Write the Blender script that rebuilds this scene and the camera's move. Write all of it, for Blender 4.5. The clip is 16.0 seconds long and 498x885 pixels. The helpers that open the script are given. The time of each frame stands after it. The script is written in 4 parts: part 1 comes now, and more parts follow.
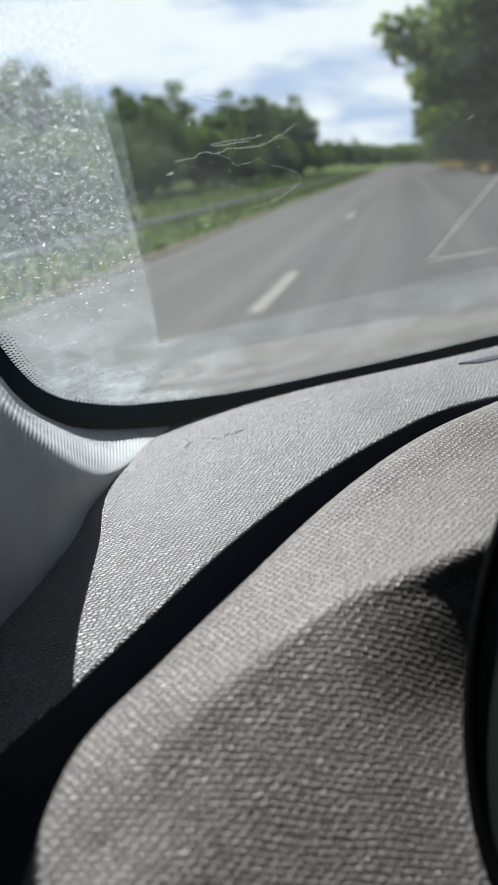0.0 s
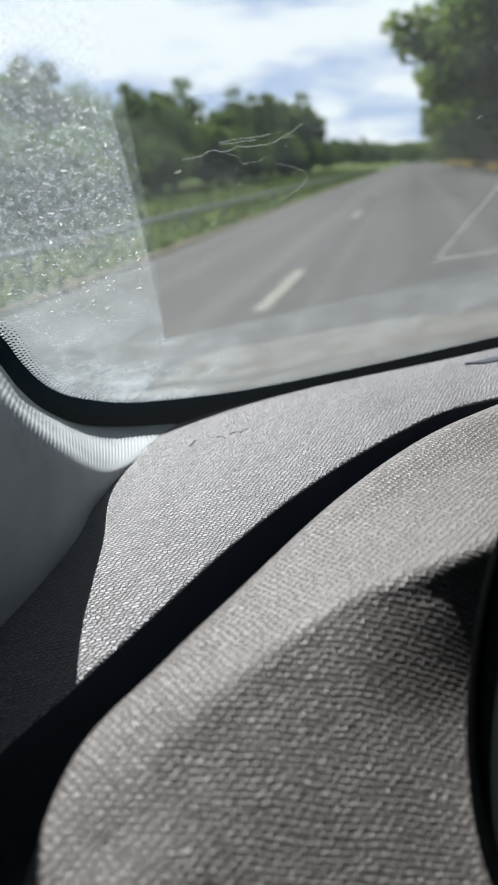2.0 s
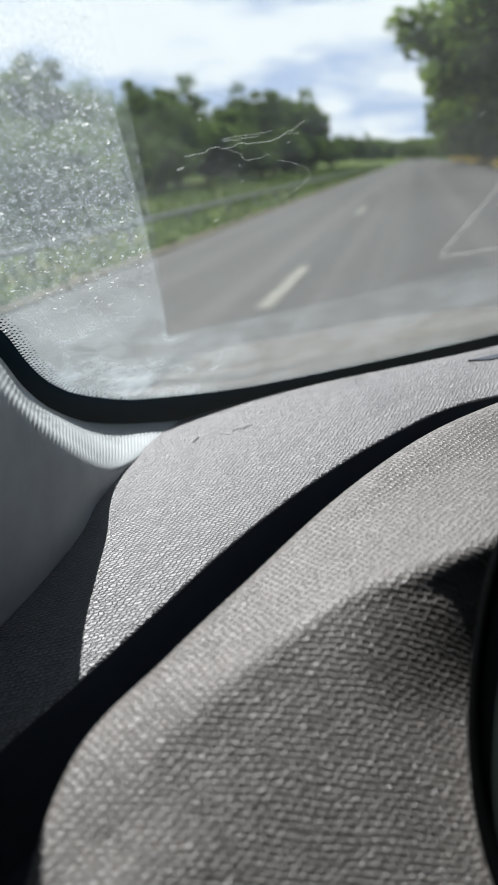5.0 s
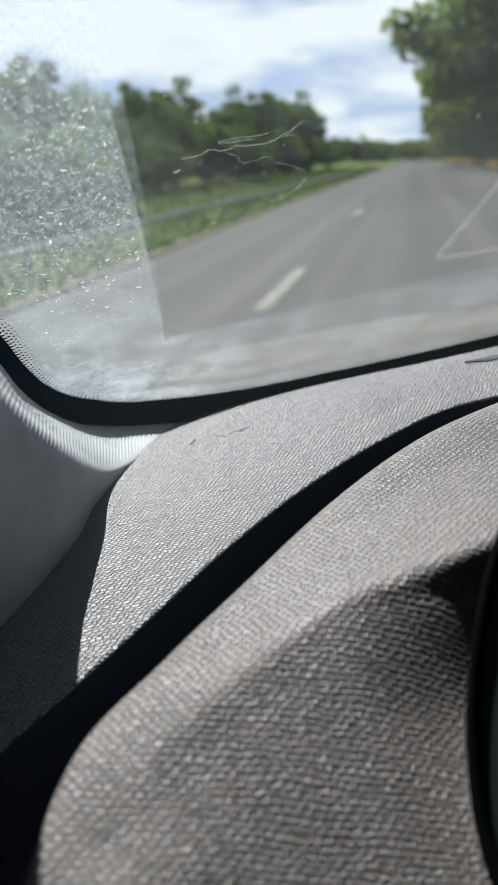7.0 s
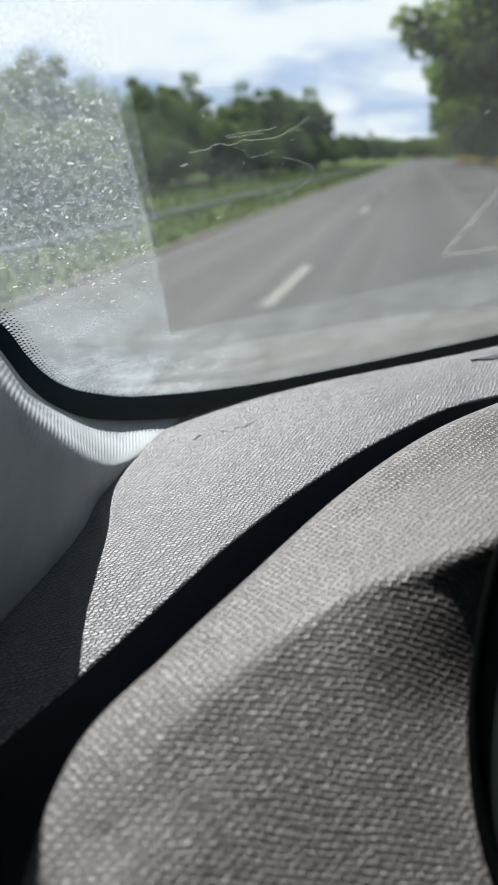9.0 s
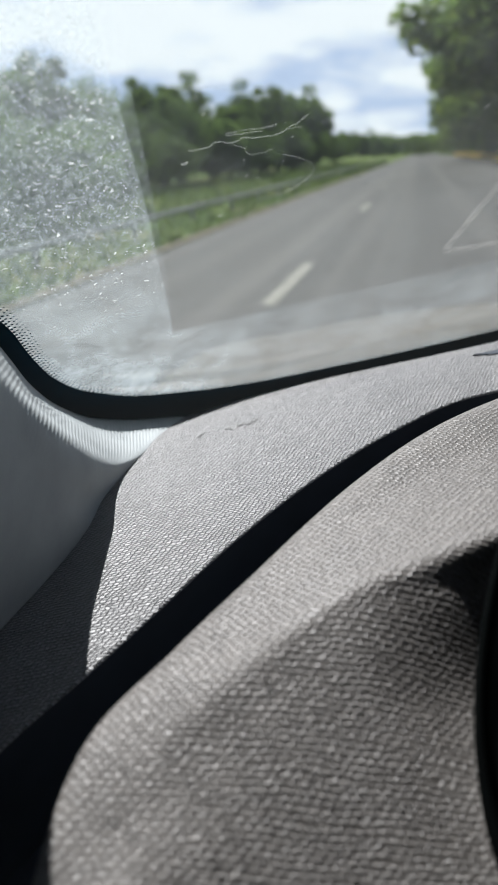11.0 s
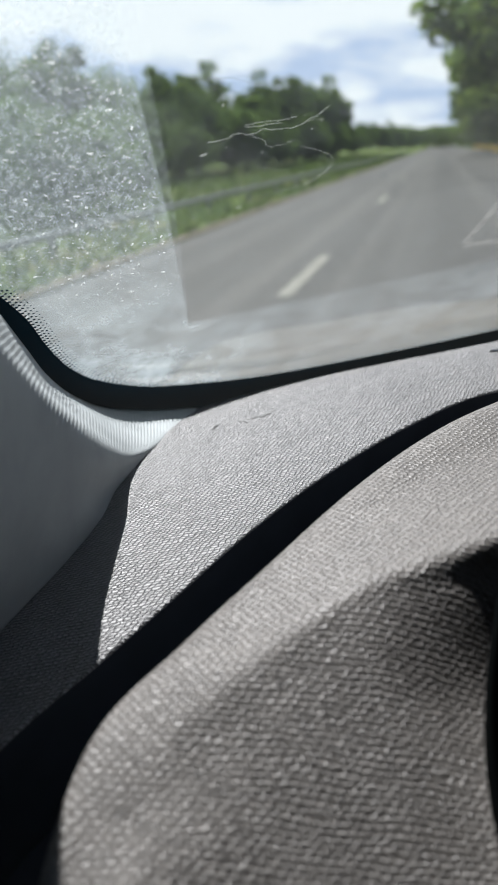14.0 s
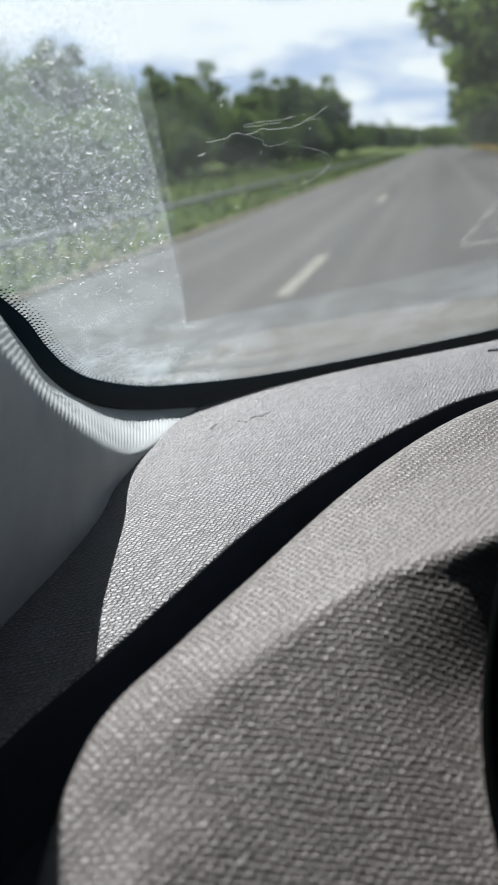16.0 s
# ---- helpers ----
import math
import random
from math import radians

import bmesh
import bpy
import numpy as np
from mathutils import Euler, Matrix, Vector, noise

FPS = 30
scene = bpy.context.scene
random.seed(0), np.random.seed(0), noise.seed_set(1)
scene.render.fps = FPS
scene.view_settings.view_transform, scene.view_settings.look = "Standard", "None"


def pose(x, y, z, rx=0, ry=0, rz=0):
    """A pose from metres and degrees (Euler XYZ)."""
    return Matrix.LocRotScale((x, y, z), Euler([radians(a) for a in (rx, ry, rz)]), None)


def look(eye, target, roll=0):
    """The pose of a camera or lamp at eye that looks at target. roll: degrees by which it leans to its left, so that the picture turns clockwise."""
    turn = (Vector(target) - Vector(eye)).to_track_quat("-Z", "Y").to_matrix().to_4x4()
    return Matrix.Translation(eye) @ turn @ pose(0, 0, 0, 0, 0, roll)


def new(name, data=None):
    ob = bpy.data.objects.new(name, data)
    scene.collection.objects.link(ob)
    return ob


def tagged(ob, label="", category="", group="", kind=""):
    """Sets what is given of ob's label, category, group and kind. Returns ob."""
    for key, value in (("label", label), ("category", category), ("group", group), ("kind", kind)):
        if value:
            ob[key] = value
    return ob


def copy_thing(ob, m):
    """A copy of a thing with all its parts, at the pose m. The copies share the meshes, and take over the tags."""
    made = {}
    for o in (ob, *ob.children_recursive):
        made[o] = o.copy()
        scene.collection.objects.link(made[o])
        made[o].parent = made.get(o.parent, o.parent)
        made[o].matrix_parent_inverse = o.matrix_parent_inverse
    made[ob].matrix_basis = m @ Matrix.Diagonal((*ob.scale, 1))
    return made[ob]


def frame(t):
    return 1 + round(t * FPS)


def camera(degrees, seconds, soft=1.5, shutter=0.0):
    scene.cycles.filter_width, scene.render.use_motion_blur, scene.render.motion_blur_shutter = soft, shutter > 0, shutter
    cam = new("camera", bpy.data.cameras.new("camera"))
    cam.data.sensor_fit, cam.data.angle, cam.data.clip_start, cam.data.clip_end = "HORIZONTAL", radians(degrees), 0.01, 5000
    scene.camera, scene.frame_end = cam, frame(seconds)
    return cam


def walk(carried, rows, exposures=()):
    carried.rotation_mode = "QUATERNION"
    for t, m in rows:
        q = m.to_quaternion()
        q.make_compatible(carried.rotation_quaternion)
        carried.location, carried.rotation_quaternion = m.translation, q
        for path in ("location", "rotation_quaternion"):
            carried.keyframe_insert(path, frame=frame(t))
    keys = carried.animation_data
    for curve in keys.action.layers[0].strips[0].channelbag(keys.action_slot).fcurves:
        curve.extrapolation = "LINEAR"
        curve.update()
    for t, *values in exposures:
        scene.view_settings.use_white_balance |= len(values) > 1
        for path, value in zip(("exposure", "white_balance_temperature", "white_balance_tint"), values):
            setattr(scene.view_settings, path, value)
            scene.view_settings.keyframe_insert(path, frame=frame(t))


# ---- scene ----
PATH = [
    (0, 0.0022, 0.0008, 1.3519, 11.969, -19.860, -1.826),
    (0.5, 0.0026, 0.0013, 1.3518, 12.148, -19.845, -1.610),
    (1, 0.0018, 0.0016, 1.3508, 12.025, -19.775, -1.707),
    (1.5, 0.0022, 0.0012, 1.3510, 12.375, -19.459, -1.378),
    (2, 0.0018, 0.0011, 1.3523, 12.328, -20.012, -1.446),
    (2.5, 0.0020, 0.0010, 1.3514, 12.343, -19.604, -1.834),
    (3, 0.0025, 0.0009, 1.3524, 12.554, -20.190, -1.698),
    (5.5, 0.0024, 0.0008, 1.3521, 12.637, -20.215, -1.522),
    (6, 0.0020, 0.0015, 1.3519, 12.153, -20.059, -1.909),
    (6.5, 0.0027, 0.0011, 1.3519, 12.502, -20.013, -1.224),
    (7, 0.0024, 0.0010, 1.3525, 12.419, -20.107, -1.621),
    (7.5, 0.0020, 0.0007, 1.3518, 12.217, -19.952, -1.886),
    (8, 0.0024, 0.0008, 1.3518, 12.613, -19.949, -1.320),
    (8.5, 0.0021, 0.0010, 1.3524, 12.498, -20.252, -1.505),
    (9, 0.0024, 0.0010, 1.3517, 12.765, -20.328, -1.134),
    (11.5, 0.0024, -0.0001, 1.3513, 13.158, -20.409, -2.115),
    (12, 0.0019, 0.0006, 1.3515, 13.501, -20.390, -1.918),
    (12.5, 0.0018, 0.0003, 1.3509, 13.753, -20.129, -1.572),
    (13, 0.0021, 0.0004, 1.3527, 13.914, -20.321, -1.622),
    (13.5, 0.0013, 0.0002, 1.3531, 14.086, -20.848, -1.338),
    (14, 0.0019, 0.0002, 1.3519, 14.100, -21.012, -1.350),
    (14.5, 0.0019, 0.0009, 1.3514, 14.147, -20.994, -1.289),
    (15, 0.0011, 0.0006, 1.3521, 14.128, -20.933, -1.660),
    (15.5, 0.0012, -0.0019, 1.3516, 13.932, -21.119, -1.289),
    (16, 0.0023, -0.0009, 1.3519, 13.989, -21.032, -1.305),
]


def gaze(x, y, z, yaw, pitch, roll):
    a, b = radians(yaw), radians(pitch)
    way = Vector((-math.sin(a) * math.cos(b), math.cos(a) * math.cos(b), math.sin(b)))
    return look((x, y, z), Vector((x, y, z)) + way, roll)


cam = camera(36.0, 16.0, 0.85)
# a phone lens focused on the dashboard, an arm's length short of the distance
cam.data.dof.use_dof = True
cam.data.dof.focus_distance = 0.39
cam.data.dof.aperture_fstop = 13.2
walk(cam, [(t, gaze(*row)) for t, *row in PATH], [(0.0, 0.96, 6100, 10), (16.0, 0.96, 6100, 10)])

# ---------------------------------------------------------------- light
SUN_TO = Vector((-0.360, 0.302, 0.883)).normalized()
sun = new("sun", bpy.data.lights.new("sun", "SUN"))
sun.data.energy, sun.data.angle, sun.data.color = 5.0, radians(0.55), (1.0, 0.965, 0.91)
sun.matrix_world = look(SUN_TO * 50, (0, 0, 0))


def make_world():
    w = bpy.data.worlds.new("sky")
    w.use_nodes = True
    scene.world = w
    n, k = w.node_tree.nodes, w.node_tree.links
    n.clear()
    out, bg = n.new("ShaderNodeOutputWorld"), n.new("ShaderNodeBackground")
    sky = n.new("ShaderNodeTexSky")
    sky.sky_type, sky.sun_disc = "NISHITA", False
    sky.sun_elevation = math.asin(SUN_TO.z)
    sky.sun_rotation = math.atan2(SUN_TO.x, SUN_TO.y)
    sky.air_density, sky.dust_density = 0.65, 0.3
    tc, mp = n.new("ShaderNodeTexCoord"), n.new("ShaderNodeMapping")
    mp.inputs["Scale"].default_value = (1.9, 1.9, 7.0)
    mp.inputs["Rotation"].default_value = (0.0, 0.16, 0.9)
    noise1 = n.new("ShaderNodeTexNoise")
    noise1.inputs["Scale"].default_value, noise1.inputs["Detail"].default_value = 2.2, 6.0
    noise1.inputs["Roughness"].default_value = 0.55
    ramp = n.new("ShaderNodeValToRGB")
    ramp.color_ramp.elements[0].color = (0.8, 0.8, 0.8, 1)
    ramp.color_ramp.elements[0].position, ramp.color_ramp.elements[1].position = 0.30, 0.52
    mix = n.new("ShaderNodeMixRGB")
    tint = n.new("ShaderNodeValToRGB")
    tint.color_ramp.elements[0].position, tint.color_ramp.elements[1].position = 0.41, 0.53
    tint.color_ramp.elements[0].color, tint.color_ramp.elements[1].color = (0.64, 0.74, 0.96, 1), (1.08, 1.08, 1.08, 1)
    gain = n.new("ShaderNodeVectorMath")
    gain.operation = "SCALE"
    gain.inputs["Scale"].default_value = 10.5
    k.new(noise1.outputs[0], tint.inputs[0])
    k.new(tint.outputs[0], gain.inputs[0])
    k.new(gain.outputs[0], mix.inputs[2])
    k.new(tc.outputs["Generated"], mp.inputs["Vector"])
    k.new(mp.outputs[0], noise1.inputs["Vector"])
    k.new(noise1.outputs[0], ramp.inputs[0])
    # the cloud bank lies low; overhead the sky is clear
    sep = n.new("ShaderNodeSeparateXYZ")
    k.new(tc.outputs["Generated"], sep.inputs[0])
    rng = n.new("ShaderNodeMapRange")
    rng.inputs["From Min"].default_value, rng.inputs["From Max"].default_value = 0.205, 0.26
    rng.inputs["To Min"].default_value, rng.inputs["To Max"].default_value = 1.0, 0.03
    k.new(sep.outputs[2], rng.inputs["Value"])
    low = n.new("ShaderNodeMath")
    low.operation = "MULTIPLY"
    k.new(ramp.outputs[0], low.inputs[0])
    k.new(rng.outputs[0], low.inputs[1])
    k.new(low.outputs[0], mix.inputs[0])
    clear = n.new("ShaderNodeVectorMath")
    clear.operation = "SCALE"
    clear.inputs["Scale"].default_value = 0.45
    k.new(sky.outputs[0], clear.inputs[0])
    k.new(clear.outputs[0], mix.inputs[1])
    k.new(mix.outputs[0], bg.inputs[0])
    bg.inputs[1].default_value = 0.05
    k.new(bg.outputs[0], out.inputs[0])


make_world()


# ---------------------------------------------------------------- materials
def material(name):
    m = bpy.data.materials.new(name)
    m.use_nodes = True
    n, k = m.node_tree.nodes, m.node_tree.links
    bsdf = n["Principled BSDF"]
    return m, n, k, bsdf


def coords(n, k, scale=(1, 1, 1), rot=(0, 0, 0)):
    tc, mp = n.new("ShaderNodeTexCoord"), n.new("ShaderNodeMapping")
    mp.inputs["Scale"].default_value, mp.inputs["Rotation"].default_value = scale, rot
    k.new(tc.outputs["Object"], mp.inputs["Vector"])
    return mp.outputs[0]


def noise_of(n, k, vec, scale, detail=4.0, rough=0.55):
    t = n.new("ShaderNodeTexNoise")
    t.inputs["Scale"].default_value, t.inputs["Detail"].default_value, t.inputs["Roughness"].default_value = scale, detail, rough
    k.new(vec, t.inputs["Vector"])
    return t.outputs[0]


def ramp_of(n, k, fac, stops):
    r = n.new("ShaderNodeValToRGB")
    e = r.color_ramp.elements
    while len(e) < len(stops):
        e.new(0.5)
    for el, (p, c) in zip(e, stops):
        el.position, el.color = p, (*c, 1) if len(c) == 3 else c
    k.new(fac, r.inputs[0])
    return r.outputs[0]


def math_of(n, k, op, a, b=0.0, clamp=False):
    m = n.new("ShaderNodeMath")
    m.operation, m.use_clamp = op, clamp
    for i, v in enumerate((a, b)):
        if isinstance(v, (int, float)):
            m.inputs[i].default_value = v
        else:
            k.new(v, m.inputs[i])
    return m.outputs[0]


def plain(name, base, rough=0.5, metal=0.0, spread=0.15, scale=30.0, bump=0.0):
    m, n, k, b = material(name)
    v = coords(n, k)
    f = noise_of(n, k, v, scale)
    lo, hi = [c * (1 - spread) for c in base], [min(1, c * (1 + spread)) for c in base]
    k.new(ramp_of(n, k, f, [(0.3, lo), (0.7, hi)]), b.inputs["Base Color"])
    b.inputs["Roughness"].default_value, b.inputs["Metallic"].default_value = rough, metal
    if bump:
        bp = n.new("ShaderNodeBump")
        bp.inputs["Strength"].default_value, bp.inputs["Distance"].default_value = 0.6, bump
        k.new(f, bp.inputs["Height"])
        k.new(bp.outputs[0], b.inputs["Normal"])
    return m


def grained(name, base, cell, depth, stretch=1.0, rough=0.5, line=0.6, turn=0.0, gloss=0.5, tilt=0.8, upright=False):
    """Moulded plastic with a leather grain: staggered scales of about cell metres in wavering rows."""
    m, n, k, b = material(name)
    v0 = coords(n, k)
    tc, mp = n.new("ShaderNodeTexCoord"), n.new("ShaderNodeMapping")
    mp.inputs["Rotation"].default_value = (0, 0, radians(turn))
    k.new(tc.outputs["UV"], mp.inputs["Vector"])
    size = n.new("ShaderNodeMapping")
    size.inputs["Scale"].default_value = (1 / cell / stretch, 1 / cell, 1)
    k.new(mp.outputs[0], size.inputs["Vector"])
    wob = n.new("ShaderNodeTexNoise")
    wob.inputs["Scale"].default_value, wob.inputs["Detail"].default_value = 0.16, 3.0
    k.new(size.outputs[0], wob.inputs["Vector"])
    add = n.new("ShaderNodeVectorMath")
    add.operation = "MULTIPLY_ADD"
    add.inputs[1].default_value = (1.6, 1.6, 0)
    k.new(wob.outputs["Color"], add.inputs[0])
    k.new(size.outputs[0], add.inputs[2])
    rag = n.new("ShaderNodeTexNoise")
    rag.inputs["Scale"].default_value, rag.inputs["Detail"].default_value = 0.85, 2.0
    k.new(size.outputs[0], rag.inputs["Vector"])
    add2 = n.new("ShaderNodeVectorMath")
    add2.operation = "MULTIPLY_ADD"
    add2.inputs[1].default_value = (1.0, 1.0, 0)
    k.new(rag.outputs["Color"], add2.inputs[0])
    k.new(add.outputs[0], add2.inputs[2])
    # every row of scales stands half a scale off the last, leaning or upright
    sep = n.new("ShaderNodeSeparateXYZ")
    k.new(add2.outputs[0], sep.inputs[0])
    across, up = math_of(n, k, "SUBTRACT", sep.outputs[0], math_of(n, k, "MULTIPLY", math_of(n, k, "FLOOR", sep.outputs[1]) if upright else sep.outputs[1], 0.5)), sep.outputs[1]
    fx, fy = math_of(n, k, "FRACT", across), math_of(n, k, "FRACT", up)
    ex = math_of(n, k, "MULTIPLY", math_of(n, k, "MINIMUM", fx, math_of(n, k, "SUBTRACT", 1.0, fx)), stretch * (0.55 if upright else 0.9))
    ey = math_of(n, k, "MINIMUM", fy, math_of(n, k, "SUBTRACT", 1.0, fy))
    rim = n.new("ShaderNodeMath")
    rim.operation = "SMOOTH_MIN"
    rim.inputs[2].default_value = 0.22
    k.new(ex, rim.inputs[0])
    k.new(ey, rim.inputs[1])
    cell_id, own_tone = n.new("ShaderNodeCombineXYZ"), n.new("ShaderNodeTexWhiteNoise")
    own_tone.noise_dimensions = "2D"
    k.new(math_of(n, k, "FLOOR", across), cell_id.inputs[0])
    k.new(math_of(n, k, "FLOOR", up), cell_id.inputs[1])
    k.new(cell_id.outputs[0], own_tone.inputs["Vector"])
    slant = math_of(n, k, "MULTIPLY", math_of(n, k, "SUBTRACT", 0.5, fy), math_of(n, k, "MULTIPLY", rim.outputs[0], 2.4, True))
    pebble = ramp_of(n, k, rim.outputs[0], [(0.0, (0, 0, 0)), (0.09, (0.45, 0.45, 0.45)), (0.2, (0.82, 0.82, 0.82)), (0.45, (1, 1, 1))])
    fine = noise_of(n, k, v0, 2600.0, 3.0)
    height = math_of(n, k, "ADD", math_of(n, k, "ADD", math_of(n, k, "MULTIPLY", pebble, 0.6), math_of(n, k, "MULTIPLY", slant, tilt)), math_of(n, k, "MULTIPLY", fine, 0.10))
    bp = n.new("ShaderNodeBump")
    bp.inputs["Strength"].default_value, bp.inputs["Distance"].default_value = 1.0, depth
    k.new(height, bp.inputs["Height"])
    k.new(bp.outputs[0], b.inputs["Normal"])
    # colour: dusty scales, shade of the valleys painted in by line, broad wear
    broad = noise_of(n, k, v0, 24.0, 5.0)
    tone = ramp_of(n, k, broad, [(0.28, [c * 0.86 for c in base]), (0.45, [c * 0.98 for c in base]), (0.72, [c * 1.08 for c in base])])
    each = ramp_of(n, k, own_tone.outputs["Value"], [(0.0, (0.85, 0.85, 0.85)), (1.0, (1.1, 1.1, 1.1))])
    own = n.new("ShaderNodeMixRGB")
    own.blend_type = "MULTIPLY"
    own.inputs[0].default_value = 1.0
    k.new(tone, own.inputs[1])
    k.new(each, own.inputs[2])
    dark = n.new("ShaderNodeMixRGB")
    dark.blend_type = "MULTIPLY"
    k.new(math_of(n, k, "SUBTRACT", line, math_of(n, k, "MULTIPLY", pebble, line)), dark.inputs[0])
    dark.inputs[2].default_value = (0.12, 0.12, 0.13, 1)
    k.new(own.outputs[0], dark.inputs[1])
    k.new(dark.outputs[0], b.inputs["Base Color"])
    b.inputs["Specular IOR Level"].default_value = gloss
    k.new(ramp_of(n, k, broad, [(0.3, [rough - 0.07] * 3), (0.7, [rough + 0.07] * 3)]), b.inputs["Roughness"])
    return m


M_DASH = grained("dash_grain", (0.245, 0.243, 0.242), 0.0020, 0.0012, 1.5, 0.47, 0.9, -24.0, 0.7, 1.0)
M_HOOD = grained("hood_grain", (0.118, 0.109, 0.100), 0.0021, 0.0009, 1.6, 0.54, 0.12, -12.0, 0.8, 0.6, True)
# near-black plastic; in the groove this colour stands in for shade
M_BLACK = plain("black_plastic_and_shade", (0.020, 0.027, 0.038), 0.6)
M_CABIN = plain("cabin_grey", (0.036, 0.040, 0.048), 0.8)
M_LINING = plain("roof_cloth", (0.10, 0.099, 0.096), 0.9)
M_FRIT = plain("black_enamel", (0.004, 0.025, 0.042), 0.7, spread=0.1)
M_FRIT.node_tree.nodes["Principled BSDF"].inputs["Specular IOR Level"].default_value = 0.1
M_RING = plain("gauge_black", (0.002, 0.0026, 0.0026), 0.75, spread=0.1)
M_RING.node_tree.nodes["Principled BSDF"].inputs["Specular IOR Level"].default_value = 0.02
M_BONNET = plain("grey_car_paint", (0.12, 0.102, 0.084), 0.4, spread=0.04)
M_STEEL = plain("galvanised_steel", (0.24, 0.25, 0.245), 0.65, 0.1, 0.2, 3.0)
M_BARK = plain("bark", (0.09, 0.075, 0.06), 0.9, 0, 0.35, 6.0, 0.03)
M_WHITE = plain("road_paint", (0.19, 0.178, 0.150), 0.75, 0, 0.5, 9.0)


def make_fabric():
    m, n, k, b = material("pillar_cloth")
    v = coords(n, k)
    h = math_of(n, k, "ADD", noise_of(n, k, v, 1500.0), math_of(n, k, "MULTIPLY", noise_of(n, k, v, 420.0), 0.6))
    bp = n.new("ShaderNodeBump")
    bp.inputs["Strength"].default_value, bp.inputs["Distance"].default_value = 0.7, 0.00013
    k.new(h, bp.inputs["Height"])
    k.new(bp.outputs[0], b.inputs["Normal"])
    k.new(ramp_of(n, k, noise_of(n, k, v, 40.0), [(0.3, (0.30, 0.322, 0.327)), (0.7, (0.35, 0.372, 0.377))]), b.inputs["Base Color"])
    b.inputs["Roughness"].default_value = 0.85
    return m


M_CLOTH = make_fabric()


def make_glass():
    m, n, k, b = material("windscreen_glass")
    n.remove(b)
    tr, gl, mx, fr = (n.new("ShaderNodeBsdfTransparent"), n.new("ShaderNodeBsdfGlossy"), n.new("ShaderNodeMixShader"), n.new("ShaderNodeLayerWeight"))
    fr.inputs["Blend"].default_value = 0.5
    gloss = math_of(n, k, "ADD", 0.03, math_of(n, k, "MULTIPLY", math_of(n, k, "POWER", fr.outputs["Facing"], 5.0), 0.9))
    tr.inputs[0].default_value = (0.93, 0.955, 0.945, 1)
    gl.inputs["Roughness"].default_value = 0.02
    k.new(gloss, mx.inputs[0])
    k.new(tr.outputs[0], mx.inputs[1])
    k.new(gl.outputs[0], mx.inputs[2])
    k.new(mx.outputs[0], n["Material Output"].inputs[0])
    return m


M_GLASS = make_glass()


